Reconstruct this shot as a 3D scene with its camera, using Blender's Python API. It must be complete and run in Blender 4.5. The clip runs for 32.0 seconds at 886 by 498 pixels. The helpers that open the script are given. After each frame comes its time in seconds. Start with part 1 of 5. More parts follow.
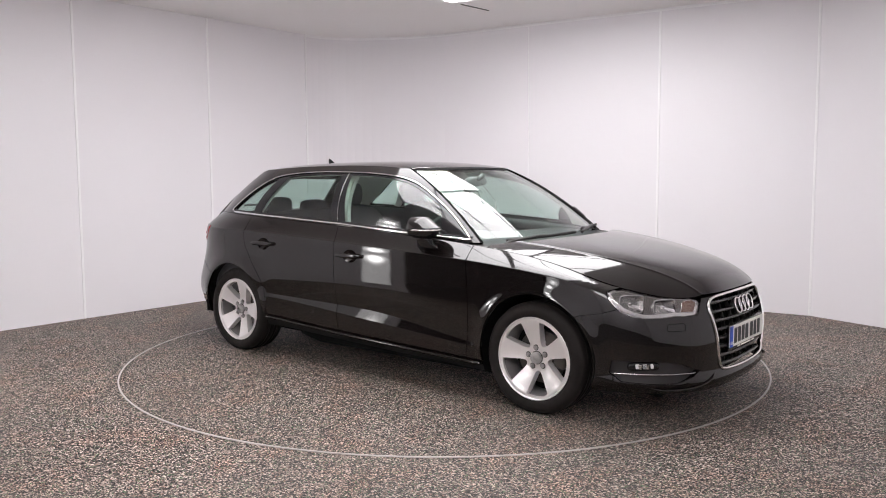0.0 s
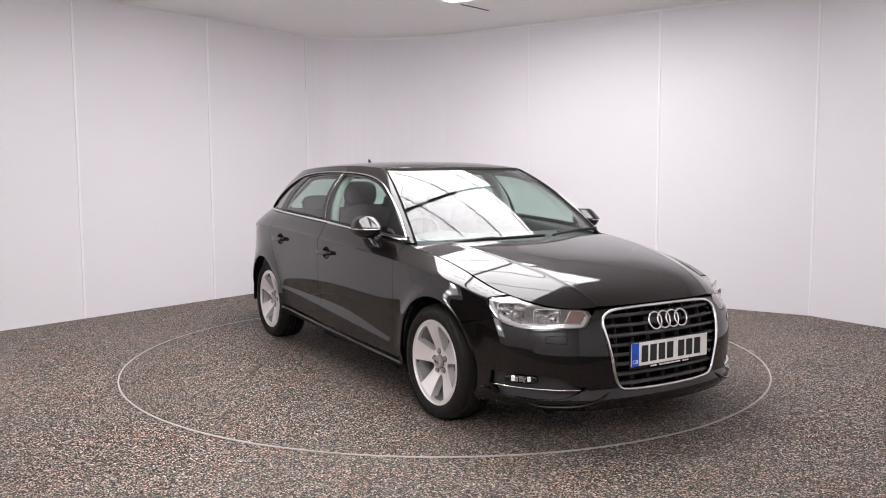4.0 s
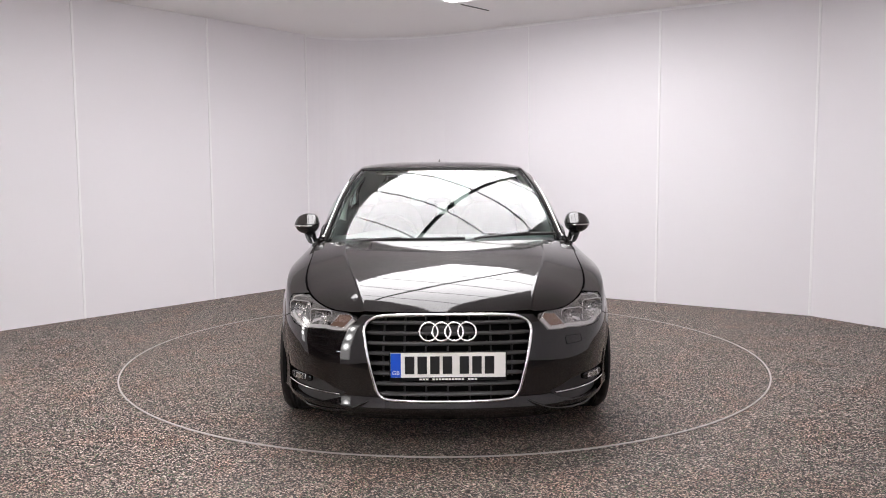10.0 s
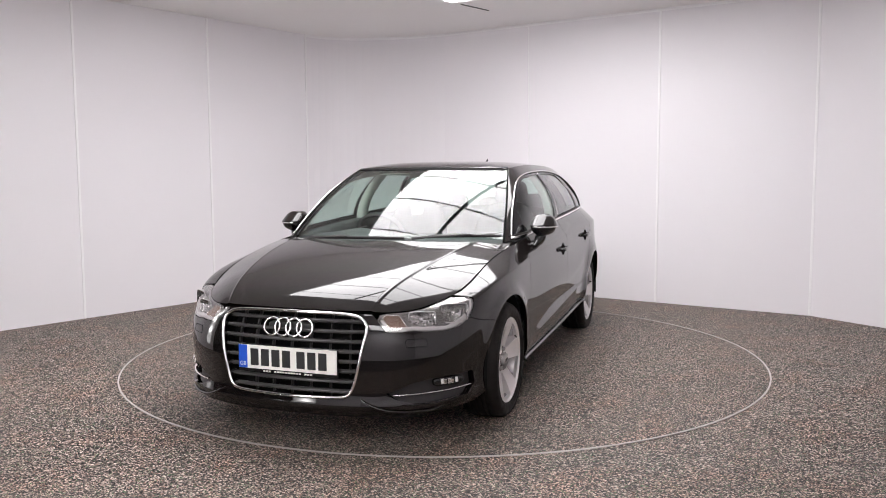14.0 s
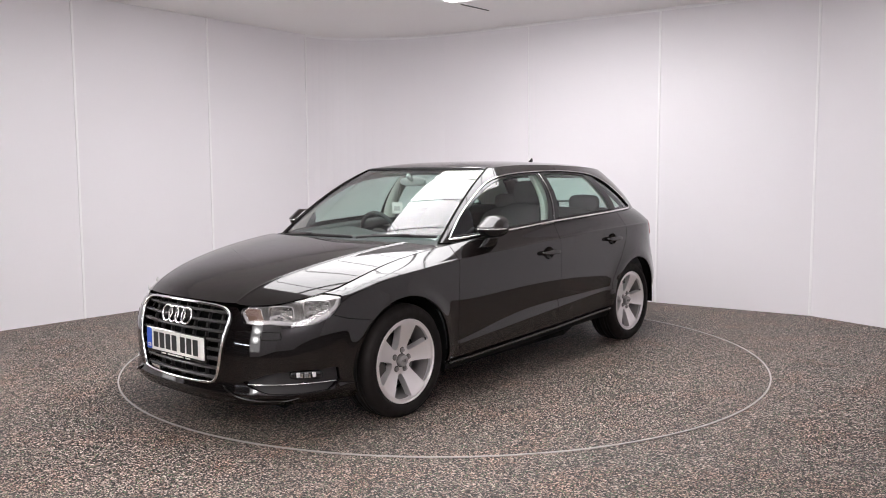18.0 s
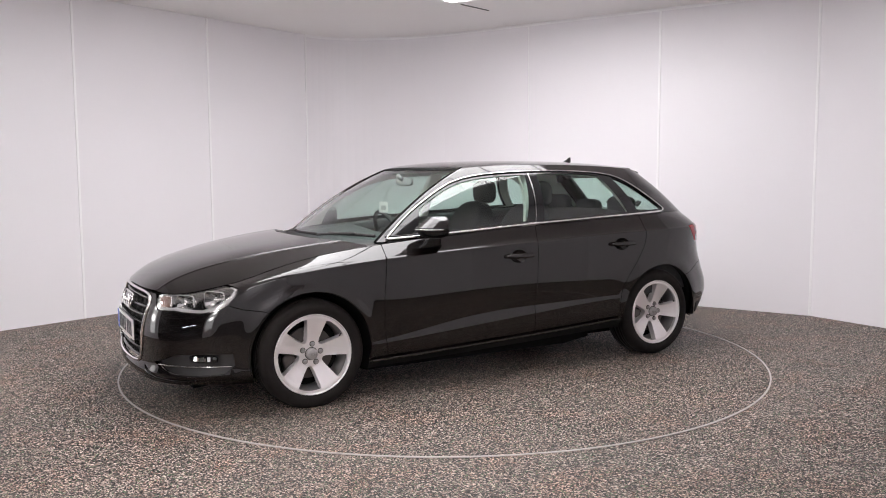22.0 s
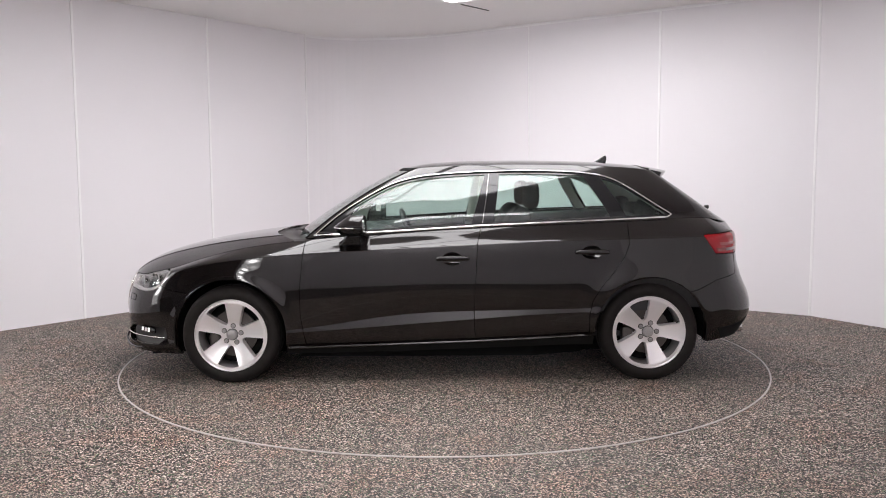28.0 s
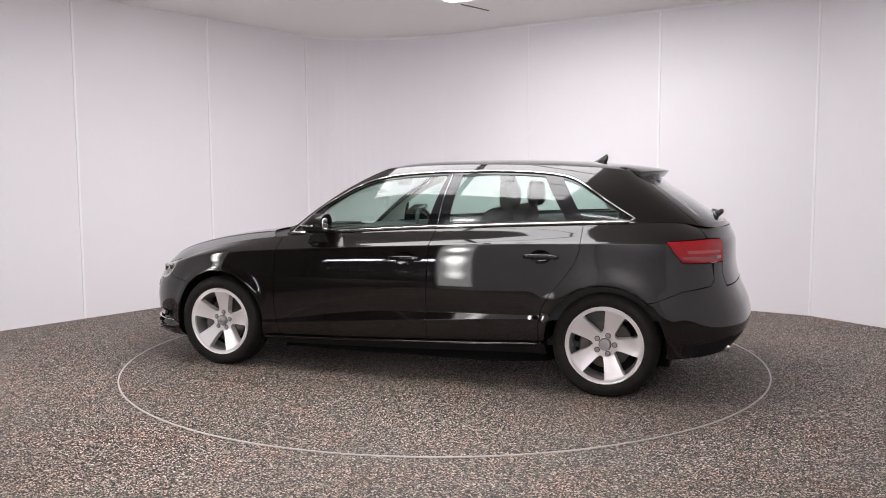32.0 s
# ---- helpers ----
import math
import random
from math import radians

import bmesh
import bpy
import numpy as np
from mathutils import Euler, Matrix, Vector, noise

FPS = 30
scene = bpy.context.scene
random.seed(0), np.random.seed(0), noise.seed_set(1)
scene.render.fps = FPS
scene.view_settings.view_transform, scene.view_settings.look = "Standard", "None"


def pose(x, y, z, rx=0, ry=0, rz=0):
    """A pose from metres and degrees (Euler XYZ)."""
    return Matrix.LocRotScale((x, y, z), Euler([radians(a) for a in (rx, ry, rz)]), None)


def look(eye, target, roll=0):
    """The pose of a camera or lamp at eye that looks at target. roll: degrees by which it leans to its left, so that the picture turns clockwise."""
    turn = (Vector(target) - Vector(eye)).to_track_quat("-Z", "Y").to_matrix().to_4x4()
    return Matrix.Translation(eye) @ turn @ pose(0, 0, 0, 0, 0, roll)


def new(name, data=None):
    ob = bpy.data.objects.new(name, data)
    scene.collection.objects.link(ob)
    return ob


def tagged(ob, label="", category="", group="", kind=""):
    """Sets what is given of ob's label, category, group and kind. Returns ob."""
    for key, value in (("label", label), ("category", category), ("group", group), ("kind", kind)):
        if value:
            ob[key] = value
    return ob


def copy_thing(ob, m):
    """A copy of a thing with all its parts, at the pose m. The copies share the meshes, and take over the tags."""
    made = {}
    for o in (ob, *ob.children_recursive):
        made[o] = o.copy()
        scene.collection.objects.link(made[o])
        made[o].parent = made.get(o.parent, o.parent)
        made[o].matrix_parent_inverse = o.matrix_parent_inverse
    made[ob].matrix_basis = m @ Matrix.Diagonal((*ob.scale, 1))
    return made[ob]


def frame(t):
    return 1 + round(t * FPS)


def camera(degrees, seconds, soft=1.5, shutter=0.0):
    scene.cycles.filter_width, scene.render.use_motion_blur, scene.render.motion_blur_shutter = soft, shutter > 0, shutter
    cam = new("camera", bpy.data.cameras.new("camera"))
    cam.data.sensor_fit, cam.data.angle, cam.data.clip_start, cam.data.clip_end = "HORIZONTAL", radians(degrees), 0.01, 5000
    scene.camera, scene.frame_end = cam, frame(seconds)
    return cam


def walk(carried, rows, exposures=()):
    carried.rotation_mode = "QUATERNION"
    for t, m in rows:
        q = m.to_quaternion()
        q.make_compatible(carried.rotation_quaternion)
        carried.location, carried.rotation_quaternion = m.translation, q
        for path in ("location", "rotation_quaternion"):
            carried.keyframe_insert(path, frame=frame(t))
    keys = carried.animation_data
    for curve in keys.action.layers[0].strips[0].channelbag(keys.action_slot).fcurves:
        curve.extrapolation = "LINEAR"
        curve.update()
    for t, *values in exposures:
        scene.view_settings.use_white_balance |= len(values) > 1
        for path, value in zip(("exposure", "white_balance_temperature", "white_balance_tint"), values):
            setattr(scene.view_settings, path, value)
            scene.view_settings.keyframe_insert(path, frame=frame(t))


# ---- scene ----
cam = camera(56.71, 32.0, soft=1.0)
EYE = (0.0, -5.940, 1.320)
CAM_POSE = look(EYE, (-0.0058, 0.0337, 0.7637), -0.28)
walk(cam, [(0.0, CAM_POSE), (32.0, CAM_POSE)])

# heading of the car on the turntable, degrees, by seconds
TURN = [(0.0, -38.84), (2.0, -48.54), (4.0, -58.37), (6.0, -68.42), (8.0, -78.68), (10.0, -89.09), (12.0, -99.48), (14.0, -109.72), (16.0, -119.85), (18.0, -129.96), (20.0, -140.02), (22.0, -150.01), (24.0, -160.02), (26.0, -170.14), (28.0, -180.27), (30.0, -190.30), (32.0, -200.26)]

# ---------------------------------------------------------------- light
world = bpy.data.worlds.new("world")
scene.world = world
world.use_nodes = True
world.node_tree.nodes["Background"].inputs[0].default_value = (0.9, 0.93, 1.0, 1)
world.node_tree.nodes["Background"].inputs[1].default_value = 0.03
PANEL_POWER = 7.3
scene.view_settings.exposure = 0.38


# ---------------------------------------------------------------- materials
def material(name, color=(0.5, 0.5, 0.5), rough=0.5, metal=0.0, coat=0.0, spec=0.5):
    m = bpy.data.materials.new(name)
    m.use_nodes = True
    b = m.node_tree.nodes["Principled BSDF"]
    b.inputs["Base Color"].default_value = (*color, 1)
    b.inputs["Roughness"].default_value = rough
    b.inputs["Metallic"].default_value = metal
    b.inputs["Coat Weight"].default_value = coat
    b.inputs["Coat Roughness"].default_value = 0.01
    b.inputs["Specular IOR Level"].default_value = spec
    return m


def node(m, kind, **values):
    n = m.node_tree.nodes.new(kind)
    for k, v in values.items():
        n.inputs[k].default_value = v
    return n


def link(m, a, out, b, inp):
    m.node_tree.links.new(a.outputs[out], b.inputs[inp])


def bsdf(m):
    return m.node_tree.nodes["Principled BSDF"]


def noise_tex(m, scale, detail=3.0, which="Object"):
    t = m.node_tree.nodes.new("ShaderNodeTexCoord")
    n = node(m, "ShaderNodeTexNoise", Scale=scale, Detail=detail)
    link(m, t, which, n, "Vector")
    return n


def ramp(m, src, out, stops, constant=False):
    r = m.node_tree.nodes.new("ShaderNodeValToRGB")
    if constant:
        r.color_ramp.interpolation = "CONSTANT"
    while len(r.color_ramp.elements) < len(stops):
        r.color_ramp.elements.new(0.5)
    for e, (p, c) in zip(r.color_ramp.elements, stops):
        e.position, e.color = p, (*c, 1)
    link(m, src, out, r, "Fac")
    return r


def vary_rough(m, scale, lo, hi):
    n = noise_tex(m, scale, 4)
    r = node(m, "ShaderNodeMapRange")
    r.inputs["From Min"].default_value, r.inputs["From Max"].default_value = 0.3, 0.7
    r.inputs["To Min"].default_value, r.inputs["To Max"].default_value = lo, hi
    link(m, n, "Fac", r, "Value")
    link(m, r, "Result", bsdf(m), "Roughness")


def bump(m, src, out, strength, distance):
    b = node(m, "ShaderNodeBump", Strength=strength, Distance=distance)
    link(m, src, out, b, "Height")
    link(m, b, "Normal", bsdf(m), "Normal")


def make_floor_material(name, tint):
    """Rubber crumb bonded in resin: granules of black, grey, stone, pink and green, in drifts of warmer and cooler tone."""
    m = material(name, rough=0.55, spec=0.35)
    t = m.node_tree.nodes.new("ShaderNodeTexCoord")
    v = node(m, "ShaderNodeTexVoronoi", Scale=165.0)
    link(m, t, "Object", v, "Vector")
    sep = m.node_tree.nodes.new("ShaderNodeSeparateColor")
    link(m, v, "Color", sep, "Color")
    r = ramp(m, sep, "Red", [(0.0, (0.007, 0.0065, 0.0065)), (0.30, (0.020, 0.019, 0.018)), (0.45, (0.075, 0.068, 0.063)),
                             (0.57, (0.19, 0.168, 0.156)), (0.69, (0.43, 0.385, 0.36)), (0.83, (0.30, 0.19, 0.155)),
                             (0.875, (0.09, 0.20, 0.10)), (0.915, (0.72, 0.66, 0.62))], True)
    big = noise_tex(m, 1.1, 5)
    b = ramp(m, big, "Fac", [(0.3, tint[0]), (0.7, tint[1])])
    warm = noise_tex(m, 3.4, 6)
    w = ramp(m, warm, "Fac", [(0.36, (0.95, 0.99, 0.99)), (0.52, (1.0, 1.0, 1.0)), (0.70, (1.12, 0.98, 0.91))])
    mixes = []
    for src, c in ((r, b), (None, w)):
        mix = m.node_tree.nodes.new("ShaderNodeMix")
        mix.data_type, mix.blend_type = "RGBA", "MULTIPLY"
        mix.inputs["Factor"].default_value = 1.0
        link(m, src or mixes[-1], "Color" if src else "Result", mix, "A")
        link(m, c, "Color", mix, "B")
        mixes.append(mix)
    link(m, mixes[-1], "Result", bsdf(m), "Base Color")
    bump(m, v, "Distance", 0.75, 0.004)
    return m


FLOOR_MAT = make_floor_material("crumb_floor", ((0.92, 0.775, 0.70), (0.86, 0.80, 0.75)))
DISC_MAT = make_floor_material("crumb_disc", ((0.78, 0.68, 0.62), (0.82, 0.735, 0.68)))

WALL_MAT = material("white_cladding", (0.845, 0.822, 0.848), 0.40, spec=0.5)
vary_rough(WALL_MAT, 1.6, 0.33, 0.46)
WALL_TRIM = material("white_plastic_trim", (0.94, 0.93, 0.94), 0.3)
CEIL_MAT = material("white_ceiling_paint", (0.92, 0.90, 0.895), 0.7)
DARK_MAT = material("dark_gap", (0.05, 0.05, 0.05), 0.8)
# near-black colours put the darkness of unseen surfaces into the material
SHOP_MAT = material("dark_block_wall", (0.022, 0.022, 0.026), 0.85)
SHOP_FLOOR = material("near_black_floor", (0.02, 0.02, 0.022), 0.7)
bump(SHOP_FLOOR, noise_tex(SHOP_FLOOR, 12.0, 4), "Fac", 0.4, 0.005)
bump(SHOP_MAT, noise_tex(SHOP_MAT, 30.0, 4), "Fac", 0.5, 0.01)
STEEL = material("brushed_steel", (0.50, 0.475, 0.46), 0.5, 0.5)
GLOW = material("glowing_diffuser", (0.9, 0.9, 0.9), 0.5)
bsdf(GLOW).inputs["Emission Color"].default_value = (1.0, 0.972, 0.992, 1)
bsdf(GLOW).inputs["Emission Strength"].default_value = PANEL_POWER
# glow of the added fill light above the camera
GLOW_FILL = material("glowing_fill_diffuser", (0.9, 0.9, 0.9), 0.5)
bsdf(GLOW_FILL).inputs["Emission Color"].default_value = (1.0, 0.972, 0.992, 1)
bsdf(GLOW_FILL).inputs["Emission Strength"].default_value = PANEL_POWER * 1.05
GLOW_SIDE = material("glowing_side_diffuser", (0.9, 0.9, 0.9), 0.5)
bsdf(GLOW_SIDE).inputs["Emission Color"].default_value = (1.0, 0.975, 0.975, 1)
bsdf(GLOW_SIDE).inputs["Emission Strength"].default_value = PANEL_POWER * 0.32
GLOW_LAMP = material("glowing_lamp_spot", (0.9, 0.9, 0.9), 0.5)


def lamp_falloff(m, strength):
    """Emission that is strongest in the middle of a lamp spot and fades towards its rim."""
    t = m.node_tree.nodes.new("ShaderNodeTexCoord")
    sep = m.node_tree.nodes.new("ShaderNodeSeparateXYZ")
    com = m.node_tree.nodes.new("ShaderNodeCombineXYZ")
    mp = m.node_tree.nodes.new("ShaderNodeMapping")
    mp.inputs["Location"].default_value = (-1, 0, -1)
    mp.inputs["Scale"].default_value = (2, 0, 2)
    g = m.node_tree.nodes.new("ShaderNodeTexGradient")
    g.gradient_type = "QUADRATIC_SPHERE"
    mul = node(m, "ShaderNodeMath")
    mul.operation = "MULTIPLY_ADD"
    mul.inputs[1].default_value, mul.inputs[2].default_value = strength, PANEL_POWER * 0.32
    link(m, t, "Generated", sep, "Vector")
    link(m, sep, "X", com, "X")
    link(m, sep, "Z", com, "Z")
    link(m, com, "Vector", mp, "Vector")
    link(m, mp, "Vector", g, "Vector")
    link(m, g, "Fac", mul, 0)
    link(m, mul, "Value", bsdf(m), "Emission Strength")
    bsdf(m).inputs["Emission Color"].default_value = (1.0, 0.972, 0.97, 1)


lamp_falloff(GLOW_LAMP, PANEL_POWER * 6.5)
GLOW_DIM = material("dim_tube", (0.9, 0.9, 0.9), 0.5)
bsdf(GLOW_DIM).inputs["Emission Color"].default_value = (0.88, 0.93, 1.0, 1)
bsdf(GLOW_DIM).inputs["Emission Strength"].default_value = PANEL_POWER * 5.0


# ---------------------------------------------------------------- mesh helpers
def mesh_object(name, bm, mat, parent=None, label="", smooth=False):
    me = bpy.data.meshes.new(name)
    bm.to_mesh(me)
    bm.free()
    if smooth:
        me.shade_smooth()
    mats = mat if isinstance(mat, (list, tuple)) else [mat]
    for m in mats:
        me.materials.append(m)
    ob = new(name, me)
    if parent is not None:
        ob.parent = parent
    if label:
        tagged(ob, label)
    return ob


def part(name, bm, mat, parent, label="", smooth=False):
    return mesh_object(name, bm, mat, parent, label, smooth)


def box(bm, c, size, m=None, bevel=0.0):
    g = bmesh.ops.create_cube(bm, size=1.0)
    vs = g["verts"]
    mat = Matrix.Translation(c) @ Matrix.Diagonal((*size, 1))
    bmesh.ops.transform(bm, matrix=(m @ mat) if m else mat, verts=vs)
    if bevel > 0:
        es = list({e for v in vs for e in v.link_edges})
        bmesh.ops.bevel(bm, geom=es, offset=bevel, segments=2, affect="EDGES", profile=0.6)
    return vs


def cyl(bm, a, b, r1, r2=None, seg=24, caps=True):
    a, b = Vector(a), Vector(b)
    r2 = r1 if r2 is None else r2
    g = bmesh.ops.create_cone(bm, cap_ends=caps, segments=seg, radius1=r1, radius2=r2, depth=(b - a).length)
    q = (b - a).to_track_quat("Z", "Y").to_matrix().to_4x4()
    bmesh.ops.transform(bm, matrix=Matrix.Translation((a + b) / 2) @ q, verts=g["verts"])
    return g["verts"]


def slab(bm, poly, z0, z1):
    """A prism over a plan polygon."""
    lo = [bm.verts.new((x, y, z0)) for x, y in poly]
    hi = [bm.verts.new((x, y, z1)) for x, y in poly]
    n = len(poly)
    bm.faces.new(lo[::-1])
    bm.faces.new(hi)
    for i in range(n):
        bm.faces.new((lo[i], lo[(i + 1) % n], hi[(i + 1) % n], hi[i]))


# ---------------------------------------------------------------- the booth
CEIL = 2.91
LEFT_DIR = Vector((0.616, 0.788))
RIGHT_DIR = Vector((0.830, -0.558))


L0 = Vector((-3.30, 1.51))


def corner_arc():
    """Plan of the rounded back corner between the two long walls."""
    a, b = L0 + LEFT_DIR * 2.78, Vector((0.02, 3.71))
    pts = []
    ctrl = a + LEFT_DIR * 0.72
    for i in range(17):
        t = i / 16
        pts.append(tuple(a * (1 - t) ** 2 + ctrl * 2 * t * (1 - t) + b * t * t))
    return pts


def wall_run(name, pts, label, thick=0.09, z1=CEIL, z0=0.0):
    """A wall panel along plan points, thickened outwards (to the left of the run)."""
    bm = bmesh.new()
    P = [Vector(p) for p in pts]
    out = []
    for i, p in enumerate(P):
        d = (P[min(i + 1, len(P) - 1)] - P[max(i - 1, 0)]).normalized()
        out.append(p + Vector((-d.y, d.x)) * thick)
    slab(bm, [tuple(p) for p in P] + [tuple(p) for p in out[::-1]], z0, z1)
    bmesh.ops.recalc_face_normals(bm, faces=bm.faces)
    ob = mesh_object(name, bm, WALL_MAT, smooth=False)
    return tagged(ob, label, kind="structure")


def seam(at, d, name="wall_joint_trim", w=0.021):
    """A white plastic joint strip standing a little proud of the wall."""
    bm = bmesh.new()
    a = math.atan2(d[1], d[0])
    nrm = Vector((d[1], -d[0]))
    c = Vector(at) + nrm * 0.005
    box(bm, (0, 0, CEIL / 2), (w, 0.009, CEIL - 0.004), Matrix.Translation((c.x, c.y, 0)) @ Matrix.Rotation(a, 4, "Z"), 0.002)
    return tagged(mesh_object(name, bm, WALL_TRIM), "narrow white plastic joint strip between wall panels", kind="structure")


WALL_LABEL = "plain white satin wall cladding panel of the photo booth"
left_seams = [L0 + LEFT_DIR * d for d in (-1.05, 0.0, 1.43, 2.78)]
R1 = Vector((3.34, 1.48))
right_seams = [Vector((0.02, 3.71)), Vector((0.93, 3.10)), Vector((2.14, 2.29)), R1]
# walls behind the camera are unseen, set close to mirror bright in the car
RIGHT_RUN = [R1, Vector((3.78, 0.74)), Vector((3.98, -0.30)), Vector((3.72, -1.45)), Vector((3.05, -2.50)), Vector((2.72, -4.20)), Vector((2.25, -6.40)),
             Vector((-1.80, -6.40)), Vector((-1.80, -3.50)), Vector((-2.06, -3.24))]
JAMB = Vector((-3.62, -1.62))
LEFT_RUN = [JAMB, Vector((-3.80, -0.95)), Vector((-3.97, -0.20)), Vector((-3.92, 0.62))]
k = 0
for a, b in zip(left_seams, left_seams[1:]):
    k += 1
    wall_run("wall_%d" % k, [a, b], WALL_LABEL)
    seam(b, LEFT_DIR)
ARC = corner_arc()
wall_run("wall_%d" % (k + 1), ARC, "rounded white wall panel in the booth's back corner")
k += 1
for a, b in zip(right_seams, right_seams[1:]):
    k += 1
    wall_run("wall_%d" % k, [a, b], WALL_LABEL)
for s, w in zip(right_seams[1:], (0.006, 0.021, 0.021)):
    seam(s, RIGHT_DIR, w=w)


def ceiling_bead(pts, name="ceiling_trim"):
    """A slim white bead along the joint of wall and ceiling."""
    P = [Vector(p) for p in pts]
    inn = []
    for i, p in enumerate(P):
        d = (P[min(i + 1, len(P) - 1)] - P[max(i - 1, 0)]).normalized()
        inn.append(d)
    bm = bmesh.new()
    rows = []
    for p, d in zip(P, inn):
        n = Vector((d.y, -d.x))
        rows.append([bm.verts.new((*(p + n * a), CEIL - b)) for a, b in ((0.001, 0.001), (0.001, 0.026), (0.006, 0.026), (0.008, 0.010), (0.022, 0.008), (0.022, 0.001))])
    for A, B in zip(rows, rows[1:]):
        for k in range(6):
            bm.faces.new((A[k], A[(k + 1) % 6], B[(k + 1) % 6], B[k]))
    bmesh.ops.recalc_face_normals(bm, faces=bm.faces)
    return tagged(mesh_object(name, bm, WALL_TRIM), "slim white bead where wall and ceiling meet", kind="structure")


ceiling_bead(ARC)
ceiling_bead(right_seams)
for a, b in zip(RIGHT_RUN, RIGHT_RUN[1:]):
    k += 1
    wall_run("wall_%d" % k, [a, b], WALL_LABEL)
for a, b in zip(LEFT_RUN, LEFT_RUN[1:] + [left_seams[0]]):
    k += 1
    wall_run("wall_%d" % k, [a, b], WALL_LABEL)
wall_run("lintel", [Vector((-2.06, -3.24)), JAMB], "white wall panel over the open entrance", z1=CEIL, z0=2.45)
# unseen workshop outside the entrance, coloured near black so the paint mirrors dark there
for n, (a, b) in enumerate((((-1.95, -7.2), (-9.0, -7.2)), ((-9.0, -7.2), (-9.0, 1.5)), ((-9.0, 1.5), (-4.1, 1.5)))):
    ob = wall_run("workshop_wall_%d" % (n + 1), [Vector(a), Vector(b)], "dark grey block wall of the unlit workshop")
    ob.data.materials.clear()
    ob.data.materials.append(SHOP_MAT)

SLOT_MID, SLOT_LEN, SLOT_TURN = (0.315, 2.180), 0.417, radians(47.9)

# floor and ceiling
bm = bmesh.new()
slab(bm, [(-9.2, -7.4), (6.5, -7.4), (6.5, 5.5), (-9.2, 5.5)], -0.12, 0.0)
tagged(mesh_object("floor", bm, FLOOR_MAT), "speckled grey rubber crumb floor covering", kind="structure")

UDIR = Vector((0.815, -0.580))
VDIR = Vector((-0.580, -0.815))
PANEL_CORNER = Vector((0.09, 1.905))
PANEL_U, PANEL_V = 2.25, 3.35


def panel_pt(u, v, z):
    p = PANEL_CORNER + UDIR * u + VDIR * v
    return (p.x, p.y, z)


bm = bmesh.new()
outer = [(-9.2, -7.4), (6.5, -7.4), (6.5, 5.5), (-9.2, 5.5)]
slab(bm, outer, CEIL, CEIL + 0.1)
tagged(mesh_object("ceiling", bm, CEIL_MAT), "plain off-white painted booth ceiling", kind="structure")


def ceiling_light():
    th = tagged(new("ceiling_light"), "large glowing white square ceiling light with thin dark ribs", "ceiling light")
    z = CEIL - 0.012
    for name, u0, u1, v0 in (("diffuser", 0.0, PANEL_U / 2, 0.0), ("diffuser", PANEL_U / 2, PANEL_U, 0.25)):
        bm = bmesh.new()
        slab(bm, [panel_pt(u0, v0, 0)[:2], panel_pt(u0, PANEL_V, 0)[:2], panel_pt(u1, PANEL_V, 0)[:2], panel_pt(u1, v0, 0)[:2]], z, z + 0.008)
        bmesh.ops.recalc_face_normals(bm, faces=bm.faces)
        part(name, bm, GLOW, th, "glowing white diffuser sheet")

    def bar(name, u0, v0, u1, v1, w, drop):
        a, b = Vector(panel_pt(u0, v0, 0)[:2]), Vector(panel_pt(u1, v1, 0)[:2])
        d = b - a
        bm = bmesh.new()
        box(bm, (0, 0, 0), (d.length, w, drop), Matrix.Translation((*((a + b) / 2), z - drop / 2 - 0.001)) @ Matrix.Rotation(math.atan2(d.y, d.x), 4, "Z"), 0.002)
        part(name, bm, DARK_MAT, th, "thin dark rib")
    for i in range(5):
        v = 0.34 + 0.66 * i
        bar("rib", 0, v, PANEL_U, v, 0.024, 0.012)
    bar("beam", PANEL_U * 0.5, 0, PANEL_U * 0.5, PANEL_V, 0.055, 0.03)
    return th


ceiling_light()


# added fill light, out of view, brightens the wall that the car mirrors
def front_fill_light():
    th = tagged(new("ceiling_light"), "smaller glowing white ceiling light before the booth's front wall", "ceiling light")
    bm = bmesh.new()
    box(bm, (0, -5.45, CEIL - 0.02), (2.16, 1.26, 0.036), None, 0.004)
    part("housing", bm, WALL_TRIM, th, "white metal housing")
    for x in (-0.52, 0.52):
        bm = bmesh.new()
        box(bm, (x, -5.45, CEIL - 0.041), (1.0, 1.16, 0.004))
        part("diffuser", bm, GLOW_FILL, th, "glowing white diffuser sheet")
    return th


front_fill_light()


def entrance_light(at, d):
    """A tall lit panel on the wall beside the entrance, with three brighter lamp spots."""
    th = tagged(new("wall_light"), "tall glowing white light panel beside the entrance", "wall light", "entrance lights")
    m = Matrix.Translation((at[0], at[1], 0)) @ Matrix.Rotation(math.atan2(d[1], d[0]), 4, "Z")
    bm = bmesh.new()
    box(bm, (0, -0.035, 1.09), (0.36, 0.06, 1.72), m, 0.006)
    part("housing", bm, WALL_TRIM, th, "white metal housing")
    bm = bmesh.new()
    box(bm, (0, -0.068, 1.09), (0.32, 0.008, 1.66), m)
    part("diffuser", bm, GLOW_SIDE, th, "glowing white diffuser")
    for z in (0.74, 1.16, 1.58):
        bm = bmesh.new()
        cyl(bm, (0, 0, -0.002), (0, 0, 0.002), 0.5, 0.5, 32)
        bmesh.ops.transform(bm, matrix=m @ Matrix.Translation((0, -0.0745, z)) @ Matrix.Diagonal((0.318, 1, 0.40, 1)) @ Matrix.Rotation(math.pi / 2, 4, "X"), verts=bm.verts)
        part("lamp", bm, GLOW_LAMP, th, "bright lamp", smooth=True)
